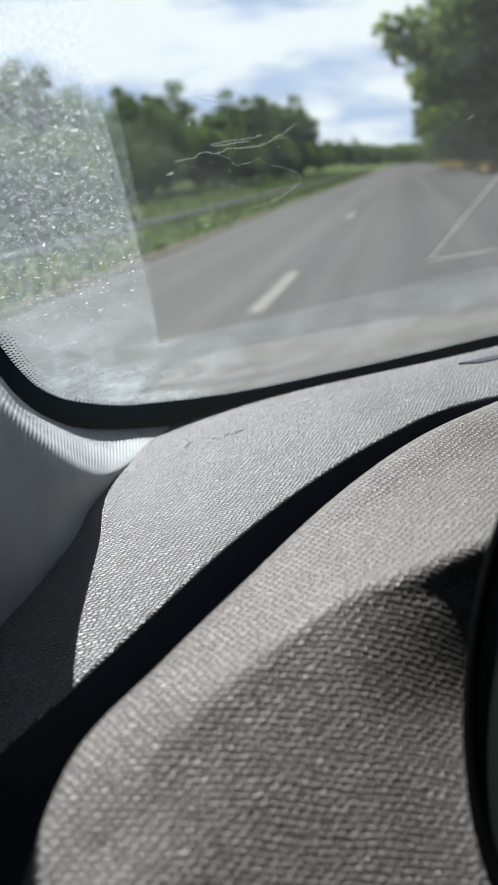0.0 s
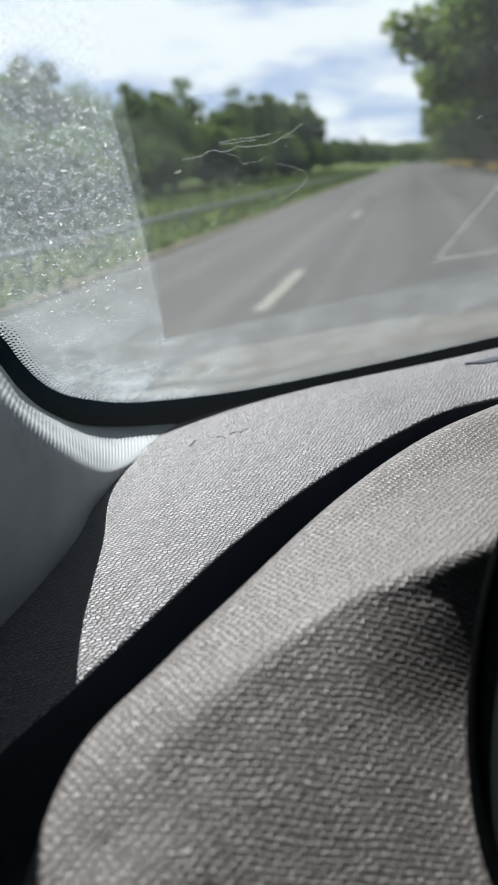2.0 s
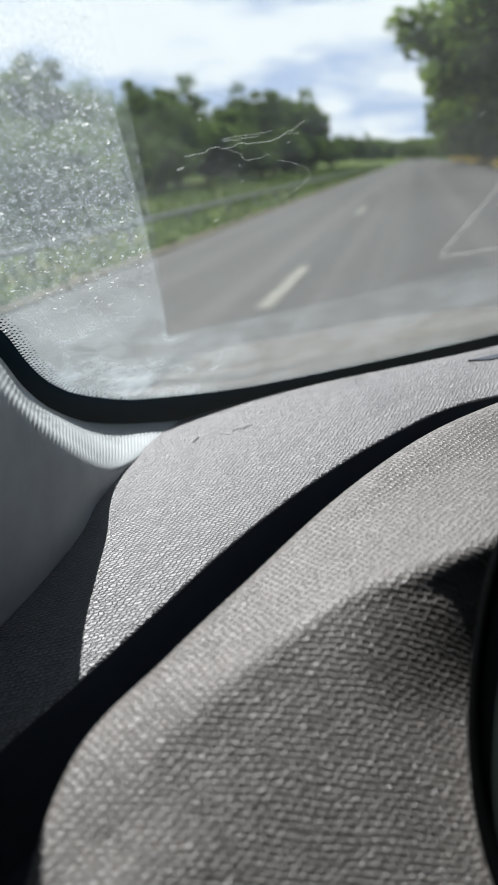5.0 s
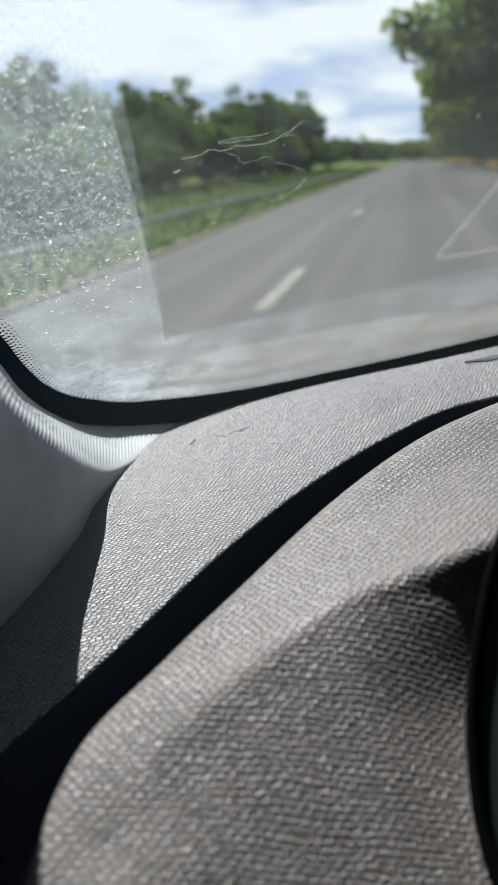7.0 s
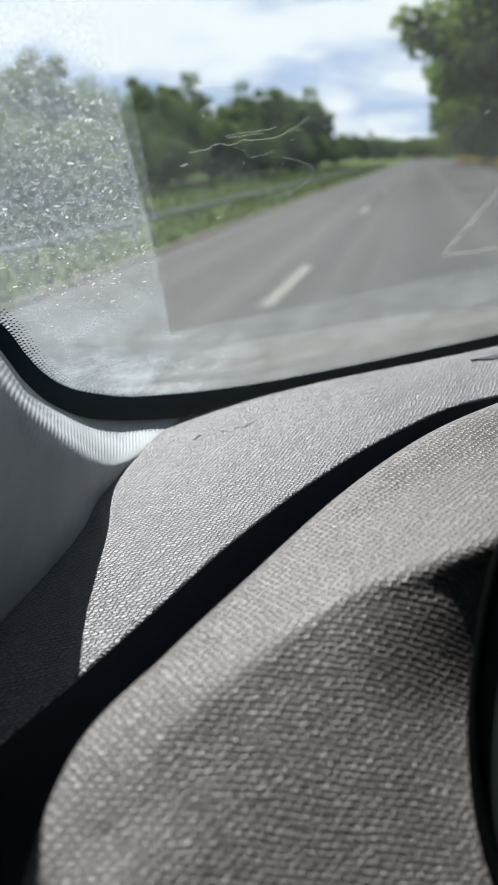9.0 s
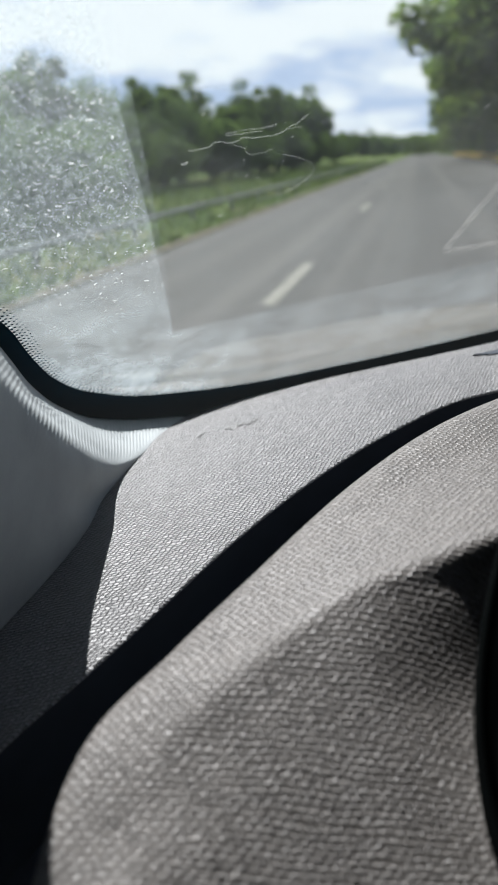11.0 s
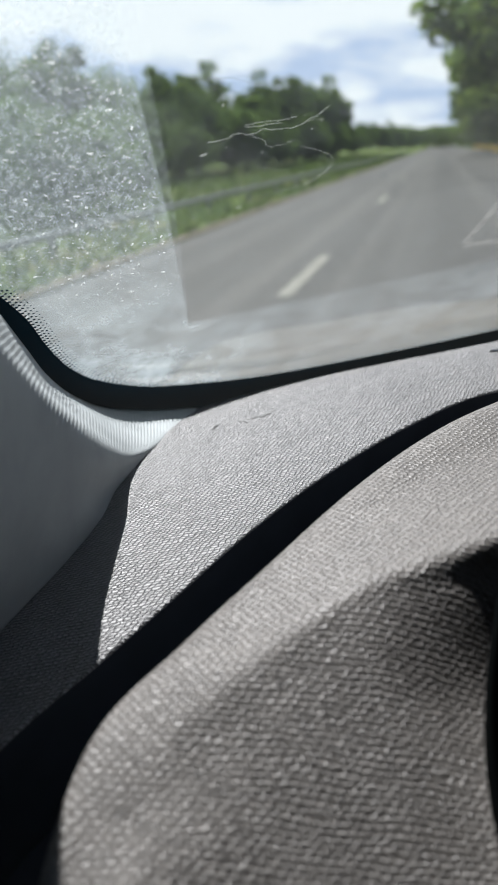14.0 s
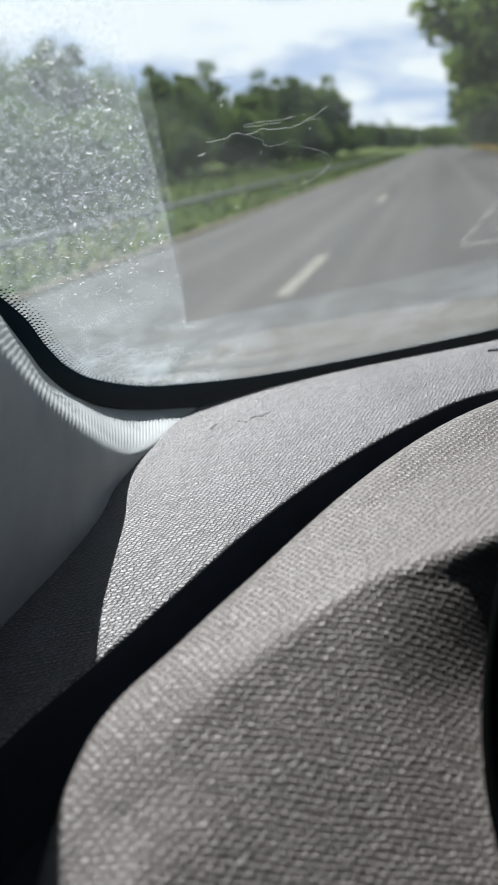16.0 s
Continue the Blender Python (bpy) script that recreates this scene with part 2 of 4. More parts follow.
def make_dust():
    """Dried road dust on the outside of the glass, and a painted glare veil over the wiped field; x runs along the
    glass's foot, y up the glass, in metres.
    """
    m, n, k, b = material("dust_and_glare_veil")
    n.remove(b)
    v = coords(n, k)
    sep = n.new("ShaderNodeSeparateXYZ")
    k.new(v, sep.inputs[0])
    gx, gy = sep.outputs[0], sep.outputs[1]
    small, broad = noise_of(n, k, v, 900.0, 5.0, 0.7), noise_of(n, k, v, 42.0, 6.0, 0.62)
    curl = n.new("ShaderNodeTexNoise")
    for key, value in (("Scale", 430.0), ("Detail", 5.0), ("Roughness", 0.66), ("Distortion", 0.9)):
        curl.inputs[key].default_value = value
    k.new(coords(n, k, (1, 0.6, 1), (0, 0, 0.5)), curl.inputs["Vector"])
    mid = curl.outputs[0]

    def step(value, edge, soft):
        return math_of(n, k, "MULTIPLY", math_of(n, k, "ADD", math_of(n, k, "SUBTRACT", value, edge), soft / 2), 1 / soft, True)

    # the wiper's edge leans and bows to the side as it climbs; an older, fainter edge runs beside it
    rise = math_of(n, k, "SUBTRACT", gy, 0.1315)
    bow = math_of(n, k, "ADD", math_of(n, k, "MULTIPLY", rise, 0.055), math_of(n, k, "MULTIPLY", math_of(n, k, "MULTIPLY", rise, rise), 0.17))
    lean = math_of(n, k, "ADD", gx, math_of(n, k, "ADD", bow, math_of(n, k, "MULTIPLY", math_of(n, k, "SUBTRACT", mid, 0.5), 0.0009)))
    swept_1 = step(lean, -0.0051, 0.0009)
    swept_2 = step(math_of(n, k, "SUBTRACT", lean, math_of(n, k, "MULTIPLY", rise, 0.026)), -0.0043, 0.0006)
    above = step(math_of(n, k, "ADD", gy, math_of(n, k, "MULTIPLY", math_of(n, k, "SUBTRACT", broad, 0.5), 0.006)), 0.119, 0.007)
    swept = math_of(n, k, "MULTIPLY", math_of(n, k, "ADD", math_of(n, k, "MULTIPLY", swept_1, 0.68), math_of(n, k, "MULTIPLY", swept_2, 0.32)), above)
    grit = ramp_of(n, k, mid, [(0.36, (0.17, 0.17, 0.17)), (0.5, (0.27, 0.27, 0.27)), (0.6, (0.40, 0.40, 0.40)), (0.74, (0.60, 0.60, 0.60))])
    grit = math_of(n, k, "MULTIPLY", grit, ramp_of(n, k, small, [(0.3, (0.6, 0.6, 0.6)), (0.7, (1.3, 1.3, 1.3))]))
    # thicker towards the foot of the glass, where the wiper never reaches
    foot = math_of(n, k, "SUBTRACT", 1.0, step(gy, 0.14, 0.14))
    corner = math_of(n, k, "MULTIPLY", foot, math_of(n, k, "SUBTRACT", 1.0, step(gx, 0.01, 0.10)))
    grit = math_of(n, k, "MULTIPLY", grit, math_of(n, k, "ADD", 0.22, math_of(n, k, "MULTIPLY", step(gy, 0.185, 0.11), 0.78)))
    cloud = ramp_of(n, k, broad, [(0.38, (0.3, 0.3, 0.3)), (0.5, (0.8, 0.8, 0.8)), (0.64, (1.4, 1.4, 1.4))])
    dirt = math_of(n, k, "ADD", math_of(n, k, "MULTIPLY", grit, 0.97), math_of(n, k, "MULTIPLY", math_of(n, k, "ADD", math_of(n, k, "MULTIPLY", foot, 0.125), math_of(n, k, "MULTIPLY", corner, 0.33)), cloud))
    # slight film in the wiped field, thickened to paint in veiling glare
    film = math_of(n, k, "ADD", 0.03, math_of(n, k, "MULTIPLY", ramp_of(n, k, broad, [(0.45, (0, 0, 0)), (0.8, (1, 1, 1))]), 0.04))
    lo = math_of(n, k, "MULTIPLY", dirt, math_of(n, k, "SUBTRACT", 1.0, swept))
    fac = math_of(n, k, "MINIMUM", math_of(n, k, "ADD", lo, math_of(n, k, "MULTIPLY", film, swept)), 0.85)
    tr, df, tl, mx, mx2 = (n.new("ShaderNodeBsdfTransparent"), n.new("ShaderNodeBsdfDiffuse"), n.new("ShaderNodeBsdfTranslucent"), n.new("ShaderNodeMixShader"), n.new("ShaderNodeMixShader"))
    df.inputs[0].default_value, tl.inputs[0].default_value = (0.55, 0.58, 0.61, 1), (0.55, 0.59, 0.63, 1)
    mx2.inputs[0].default_value = 0.6
    k.new(df.outputs[0], mx2.inputs[1])
    k.new(tl.outputs[0], mx2.inputs[2])
    k.new(fac, mx.inputs[0])
    k.new(tr.outputs[0], mx.inputs[1])
    k.new(mx2.outputs[0], mx.inputs[2])
    k.new(mx.outputs[0], n["Material Output"].inputs[0])
    return m


M_DUST = make_dust()


def make_fleck(name, thin_by):
    """Dried splashes: thin chalky films, each of its own density."""
    m, n, k, b = material(name)
    n.remove(b)
    df, tl, mx = n.new("ShaderNodeBsdfDiffuse"), n.new("ShaderNodeBsdfTranslucent"), n.new("ShaderNodeMixShader")
    tr, thin, geo = n.new("ShaderNodeBsdfTransparent"), n.new("ShaderNodeMixShader"), n.new("ShaderNodeNewGeometry")
    df.inputs[0].default_value, tl.inputs[0].default_value = (0.75, 0.74, 0.72, 1), (0.8, 0.79, 0.77, 1)
    mx.inputs[0].default_value = 0.6
    k.new(df.outputs[0], mx.inputs[1])
    k.new(tl.outputs[0], mx.inputs[2])
    k.new(ramp_of(n, k, geo.outputs["Random Per Island"], [(0.0, (thin_by[0],) * 3), (0.75, (thin_by[1],) * 3), (1.0, (thin_by[2],) * 3)]), thin.inputs[0])
    k.new(tr.outputs[0], thin.inputs[1])
    k.new(mx.outputs[0], thin.inputs[2])
    k.new(thin.outputs[0], n["Material Output"].inputs[0])
    return m


M_FLECK = make_fleck("dried_splash", (0.08, 0.36, 0.9))
M_RUN = make_fleck("dried_run", (0.15, 0.24, 0.45))


# faint translucent tone for the reflection painted on the glass
def make_reflection():
    m, n, k, b = material("painted_reflection")
    n.remove(b)
    tr, df, mx = n.new("ShaderNodeBsdfTransparent"), n.new("ShaderNodeBsdfTranslucent"), n.new("ShaderNodeMixShader")
    df.inputs[0].default_value = (0.7, 0.68, 0.64, 1)
    f = noise_of(n, k, coords(n, k), 300.0)
    k.new(ramp_of(n, k, f, [(0.3, (0.0, 0.0, 0.0)), (0.7, (0.06, 0.06, 0.06))]), mx.inputs[0])
    k.new(tr.outputs[0], mx.inputs[1])
    k.new(df.outputs[0], mx.inputs[2])
    k.new(mx.outputs[0], n["Material Output"].inputs[0])
    return m


M_REFLECTION = make_reflection()


def make_ground():
    m, n, k, b = material("verge_grass")
    v = coords(n, k)
    a, c = noise_of(n, k, v, 0.25, 6.0), noise_of(n, k, v, 3.0, 5.0)
    s = math_of(n, k, "ADD", math_of(n, k, "MULTIPLY", a, 0.65), math_of(n, k, "MULTIPLY", c, 0.35))
    k.new(ramp_of(n, k, s, [(0.38, (0.055, 0.085, 0.022)), (0.5, (0.085, 0.13, 0.034)), (0.62, (0.21, 0.18, 0.085))]), b.inputs["Base Color"])
    b.inputs["Roughness"].default_value = 0.95
    b.inputs["Specular IOR Level"].default_value = 0.1
    bp = n.new("ShaderNodeBump")
    bp.inputs["Distance"].default_value = 0.15
    k.new(noise_of(n, k, v, 9.0), bp.inputs["Height"])
    k.new(bp.outputs[0], b.inputs["Normal"])
    return m


M_GRASS = make_ground()


def make_asphalt():
    m, n, k, b = material("worn_asphalt")
    v = coords(n, k)
    long = noise_of(n, k, coords(n, k, (1, 0.003, 1)), 1.3, 4.0)
    grain = noise_of(n, k, v, 5.0, 4.0)
    s = math_of(n, k, "ADD", math_of(n, k, "MULTIPLY", long, 0.8), math_of(n, k, "MULTIPLY", grain, 0.2))
    k.new(ramp_of(n, k, s, [(0.38, (0.034, 0.030, 0.027)), (0.50, (0.046, 0.041, 0.037)), (0.62, (0.070, 0.063, 0.057))]), b.inputs["Base Color"])
    b.inputs["Roughness"].default_value = 0.75
    bp = n.new("ShaderNodeBump")
    bp.inputs["Distance"].default_value, bp.inputs["Strength"].default_value = 0.004, 0.3
    k.new(grain, bp.inputs["Height"])
    k.new(bp.outputs[0], b.inputs["Normal"])
    return m


M_ROAD = make_asphalt()


def make_leaf(name, base):
    m, n, k, b = material(name)
    n.remove(b)
    geo = n.new("ShaderNodeNewGeometry")
    col = ramp_of(n, k, geo.outputs["Random Per Island"], [(0.0, [c * 0.6 for c in base]), (0.6, base), (1.0, (base[0] * 1.7, base[1] * 1.45, base[2] * 1.1))])
    df, tl, mx = n.new("ShaderNodeBsdfDiffuse"), n.new("ShaderNodeBsdfTranslucent"), n.new("ShaderNodeMixShader")
    mx.inputs[0].default_value = 0.5
    k.new(col, df.inputs[0])
    k.new(col, tl.inputs[0])
    k.new(df.outputs[0], mx.inputs[1])
    k.new(tl.outputs[0], mx.inputs[2])
    k.new(mx.outputs[0], n["Material Output"].inputs[0])
    return m


M_LEAF = [make_leaf("leaves_oak", (0.098, 0.152, 0.046)), make_leaf("leaves_ash", (0.105, 0.158, 0.045)), make_leaf("leaves_poplar", (0.125, 0.185, 0.05))]
M_HAY = make_leaf("straw_blades", (0.46, 0.35, 0.12))
M_STRAW = make_leaf("grass_blades", (0.092, 0.138, 0.038))


# ---------------------------------------------------------------- mesh helpers
def mesh_of(name, verts, faces, mat, smooth=True, uv=None):
    me = bpy.data.meshes.new(name)
    me.from_pydata([tuple(v) for v in verts], [], faces)
    me.materials.append(mat)
    if smooth:
        me.polygons.foreach_set("use_smooth", [True] * len(me.polygons))
    if uv:
        layer = me.uv_layers.new(name="UVMap")
        layer.data.foreach_set("uv", [c for loop in me.loops for c in uv[loop.vertex_index]])
    me.update()
    return me


def put(name, me, parent=None, label="", m=None):
    ob = new(name, me)
    if parent is not None:
        ob.parent = parent
    if m is not None:
        ob.matrix_local = m
    if label:
        tagged(ob, label)
    return ob


def part(name, bm, mat, parent, label=""):
    me = bpy.data.meshes.new(name)
    bm.to_mesh(me)
    bm.free()
    me.materials.append(mat)
    return put(name, me, parent, label)


def thing(name, label, category, group="", kind="", at=(0, 0, 0)):
    ob = new(name)
    ob.location = at
    return tagged(ob, label, category, group, kind)


def spline(points, n):
    """n points at even steps along a smooth curve through the given ones."""
    p = [Vector(q) for q in points]
    p = [p[0] * 2 - p[1]] + p + [p[-1] * 2 - p[-2]]
    gap = [max((b - a).length, 1e-6) for a, b in zip(p, p[1:])]
    way = [None] + [((p[i + 1] - p[i]) / gap[i] * gap[i - 1] + (p[i] - p[i - 1]) / gap[i - 1] * gap[i]) / (gap[i] + gap[i - 1]) for i in range(1, len(p) - 1)]
    dense = []
    for i in range(1, len(p) - 2):
        for s in range(24):
            t = s / 24
            h, a, b = gap[i], way[i], way[i + 1]
            dense.append((2 * t ** 3 - 3 * t * t + 1) * p[i] + (t ** 3 - 2 * t * t + t) * h * a + (3 * t * t - 2 * t ** 3) * p[i + 1] + (t ** 3 - t * t) * h * b)
    dense.append(p[-2])
    run = [0.0]
    for a, b in zip(dense, dense[1:]):
        run.append(run[-1] + (b - a).length)
    out, j = [], 0
    for i in range(n):
        want = run[-1] * i / (n - 1)
        while j < len(run) - 2 and run[j + 1] < want:
            j += 1
        f = (want - run[j]) / max(run[j + 1] - run[j], 1e-9)
        out.append(dense[j].lerp(dense[j + 1], min(max(f, 0), 1)))
    return out


def loft(rows, along, across):
    """Vertices and faces of a smooth skin over guide curves."""
    guides = [spline(r, along) for r in rows]
    cols = [spline([g[i] for g in guides], across) for i in range(along)]
    verts = [v for c in cols for v in c]
    faces = [(i * across + j, i * across + j + 1, (i + 1) * across + j + 1, (i + 1) * across + j) for i in range(along - 1) for j in range(across - 1)]
    return verts, faces


def box(bm, lo, hi):
    v = [bm.verts.new((x, y, z)) for x in (lo[0], hi[0]) for y in (lo[1], hi[1]) for z in (lo[2], hi[2])]
    for f in ((0, 1, 3, 2), (4, 6, 7, 5), (0, 4, 5, 1), (2, 3, 7, 6), (0, 2, 6, 4), (1, 5, 7, 3)):
        bm.faces.new([v[i] for i in f])


def tube(points, radius, sides=6, taper=None):
    verts, faces = [], []
    n = len(points)
    for i, p in enumerate(points):
        p = Vector(p)
        d = (Vector(points[min(i + 1, n - 1)]) - Vector(points[max(i - 1, 0)])).normalized()
        a = d.orthogonal().normalized()
        b = d.cross(a)
        r = radius if taper is None else radius + (taper - radius) * i / (n - 1)
        for s in range(sides):
            t = 2 * math.pi * s / sides
            verts.append(p + (a * math.cos(t) + b * math.sin(t)) * r)
    for i in range(n - 1):
        for s in range(sides):
            faces.append((i * sides + s, i * sides + (s + 1) % sides, (i + 1) * sides + (s + 1) % sides, (i + 1) * sides + s))
    faces.append(tuple(range(sides))[::-1])
    faces.append(tuple((n - 1) * sides + s for s in range(sides)))
    return verts, faces


# ---------------------------------------------------------------- the land outside
HEAD = Matrix.Rotation(radians(0.55), 4, "Z")  # the road's heading against the car's

S = 2500
ground = put("ground", mesh_of("ground", [(-S, -S, -0.03), (S, -S, -0.03), (S, S, -0.03), (-S, S, -0.03)], [(0, 1, 2, 3)], M_GRASS))
tagged(ground, "flat verge of dry and green grass beside the road", "grass", kind="structure")
road = put("road", mesh_of("road", [(-3.85, -60, 0), (8.5, -60, 0), (8.5, 1500, 0), (-3.85, 1500, 0), (-3.95, -60, -0.05), (8.6, -60, -0.05), (8.6, 1500, -0.05), (-3.95, 1500, -0.05)], [(0, 1, 2, 3), (0, 3, 7, 4), (1, 5, 6, 2)], M_ROAD), m=HEAD)
tagged(road, "straight grey worn asphalt road through woods", "road", kind="structure")


M_GRIT = plain("sandy_grit", (0.105, 0.085, 0.058), 0.95, 0, 0.35, 4.0, 0.01)
shoulder = put("shoulder", mesh_of("shoulder", [(-3.95, -60, -0.004), (-3.95, 1500, -0.004), (-4.25, 1500, -0.026), (-4.25, -60, -0.026)], [(0, 1, 2, 3)], M_GRIT), m=HEAD)
tagged(shoulder, "narrow sandy shoulder between asphalt and grass", "road shoulder", kind="structure")


def make_dash():
    bm = bmesh.new()
    box(bm, (-0.075, -1.5, 0), (0.075, 1.5, 0.004))
    ob = part("lane_mark", bm, M_WHITE, None)
    tagged(ob, "white painted dash of the lane line on asphalt", "road marking", "lane dashes")
    return ob


first = make_dash()
first.matrix_world = HEAD @ pose(-1.38, 8.8, 0.002)
for i in range(1, 14):
    copy_thing(first, HEAD @ pose(-1.38, 8.8 + 13.0 * i, 0.002))


def guard_rail():
    t = thing("guard_rail", "grey steel guard rail on posts in the verge", "guard rail")
    t.matrix_world = HEAD @ pose(-5.1, 0, 0)
    prof = [(0.00, 0.25), (0.03, 0.27), (0.0, 0.29), (0.0, 0.31), (0.03, 0.33), (0.0, 0.35)]
    verts, faces = [], []
    for yy in (4, 130):
        verts += [(x, yy, z) for x, z in prof]
    m = len(prof)
    faces = [(i, i + 1, m + i + 1, m + i) for i in range(m - 1)]
    me = mesh_of("beam", verts, faces, M_STEEL, False)
    beam = put("beam", me, t)
    mod = beam.modifiers.new("thick", "SOLIDIFY")
    mod.thickness = 0.004
    bm = bmesh.new()
    box(bm, (-0.09, -0.04, -0.2), (-0.01, 0.04, 0.34))
    post = part("post", bm, M_STEEL, t)
    post.location = (0, 6, 0)
    for i in range(1, 30):
        o = post.copy()
        scene.collection.objects.link(o)
        o.location = (0, 6 + 4 * i, 0)


guard_rail()


def make_tree(seed, height, radius, trunk_h, mat, leaves):
    """Tapered trunk with limbs, and a ragged crown of leaf clumps."""
    rnd = random.Random(seed)
    t = thing("tree", "broad leafy deciduous tree on the grass verge", "tree", "roadside trees")
    v, f = tube([(0, 0, -0.2), (0.1, 0.05, trunk_h * 0.5), (0.0, 0.1, trunk_h), (0.15, 0, height * 0.7)], 0.028 * height, 8, 0.006 * height)
    limbs_v, limbs_f = list(v), list(f)
    centres = []
    for i in range(11):
        a, h = i * 2.4 + rnd.random(), trunk_h * 0.8 + (height * 0.62 - trunk_h * 0.8) * rnd.random()
        reach = radius * rnd.uniform(0.45, 0.85)
        tip = Vector((math.cos(a) * reach, math.sin(a) * reach, min(height * 0.9, h + rnd.uniform(0.1, 0.3) * height)))
        v, f = tube([(0, 0, h), tip * 0.5 + Vector((0, 0, h * 0.5)), tip], 0.01 * height, 5, 0.002 * height)
        off = len(limbs_v)
        limbs_v += v
        limbs_f += [tuple(q + off for q in face) for face in f]
    put("trunk", mesh_of("trunk", limbs_v, limbs_f, M_BARK), t)
    mid = (trunk_h * 0.55 + height) / 2
    half = (height - trunk_h * 0.55) / 2
    for i in range(110):
        z = rnd.uniform(-1, 1)
        a = rnd.uniform(0, 2 * math.pi)
        way = Vector((math.cos(a) * math.sqrt(1 - z * z), math.sin(a) * math.sqrt(1 - z * z), z))
        r = rnd.uniform(0.3, 1.0) ** 0.5 * (0.82 + 0.55 * noise.noise(way * 1.6 + Vector((seed, 0, 0))))
        centres.append((Vector((way.x * r * radius, way.y * r * radius, mid + way.z * r * half)), rnd.uniform(0.08, 0.24) * radius))
    verts, faces = [], []
    size = 0.018 * height
    for i in range(leaves):
        c, cr = centres[i % len(centres)]
        d = Vector((rnd.gauss(0, 1), rnd.gauss(0, 1), rnd.gauss(0, 1))).normalized()
        p = c + Vector((d.x, d.y, d.z * 0.8)) * cr * rnd.uniform(0.35, 1.25)
        a = Vector((rnd.gauss(0, 1), rnd.gauss(0, 1), rnd.gauss(0, 0.6))).normalized()
        b = a.orthogonal().normalized()
        s = size * rnd.uniform(0.6, 1.4)
        off = len(verts)
        verts += [p - a * s, p + b * s * 0.55, p + a * s * 1.1, p - b * s * 0.55]
        faces.append((off, off + 1, off + 2, off + 3))
    put("crown", mesh_of("crown", verts, faces, mat, False), t)
    return t


KINDS = [make_tree(3, 10, 4.6, 1.2, M_LEAF[0], 17000), make_tree(5, 12, 4.2, 1.6, M_LEAF[1], 17000), make_tree(8, 7, 4.4, 0.3, M_LEAF[0], 14000), make_tree(11, 18, 7.5, 1.6, M_LEAF[2], 30000)]
# which kind, across and along the road, scale
TREES = [
    (0, -15, 27, 0.50), (1, -17, 36, 0.53), (0, -14, 44, 0.58), (1, -15.5, 52, 0.51), (0, -14, 60, 0.56), (0, -15, 70, 0.72), (1, -14, 80, 0.66),
    (0, -13.5, 92, 0.86), (0, -14, 106, 0.84), (2, -13, 125, 0.62), (2, -14, 145, 0.75), (0, -12, 170, 0.6), (2, -11, 205, 0.90), (2, -10, 250, 1.00),
    (2, -13.5, 24, 0.5), (2, -13, 33, 0.5), (2, -13.2, 41, 0.45), (2, -12.8, 50, 0.5), (2, -13, 60, 0.5), (2, -12, 76, 0.5), (2, -19, 30, 0.8), (2, -20, 46, 0.9), (2, -20, 62, 0.95),
    (3, 12.8, 84, 1.75), (3, 13.5, 84, 1.35), (3, 12, 110, 1.4), (3, 15.5, 100, 1.4), (3, 12.5, 130, 1.35), (3, 12, 155, 1.25), (3, 12, 185, 1.15), (3, 12, 225, 1.1), (3, 12, 270, 1.0),
    (3, 12.8, 120, 1.55), (2, 11.5, 88, 0.8), (2, 12, 98, 0.8), (2, 11.5, 108, 0.8), (2, 11.5, 120, 0.8), (2, 11.5, 134, 0.8), (2, 11.5, 150, 0.8), (2, 13, 80, 0.8), (1, 17, 72, 1.2),
]
# undergrowth along the foot of the wood
shade = random.Random(31)
TREES += [(2, -13.2 + shade.uniform(-0.9, 0.9), 17 + 3.6 * i + shade.uniform(-1, 1), shade.uniform(0.34, 0.66)) for i in range(26)]
# shrubs beside the guard rail
TREES += [(2, -7.4, 14, 0.30), (2, -7.8, 17, 0.33), (2, -8.3, 20.5, 0.28), (2, -9.2, 16, 0.40)]
used = set()
for i, (kind, x, y, s) in enumerate(TREES):
    m = HEAD @ pose(x, y, -0.05, 0, 0, (i * 77) % 360) @ Matrix.Scale(s, 4)
    if kind in used:
        ob = copy_thing(KINDS[kind], m)
        ob.scale = (s, s, s)
    else:
        used.add(kind)
        KINDS[kind].matrix_world = m


def far_wood():
    """The closing line of woods far ahead and to both sides."""
    rnd = random.Random(21)
    verts, faces = [], []
    for i in range(26000):
        x = rnd.uniform(-260, 260)
        y = 330 + rnd.uniform(0, 40)
        if abs(x) > 60:
            y -= (abs(x) - 60) * 0.9
        top = 7.5 + 2.0 * noise.noise((x * 0.05, 3.1, 0)) + 1.2 * noise.noise((x * 0.21, 7.7, 0))
        z = top * rnd.random() ** 0.6
        p = HEAD @ Vector((x, y, z))
        a = Vector((rnd.gauss(0, 1), rnd.gauss(0, 1), rnd.gauss(0, 1))).normalized()
        b = a.orthogonal().normalized()
        s = rnd.uniform(0.7, 1.5)
        off = len(verts)
        verts += [p - a * s, p + b * s * 0.7, p + a * s, p - b * s * 0.7]
        faces.append((off, off + 1, off + 2, off + 3))
    ob = put("distant_woods", mesh_of("distant_woods", verts, faces, M_LEAF[0], False))
    tagged(ob, "dark green line of woods on the horizon", "woods", kind="stuff")


far_wood()


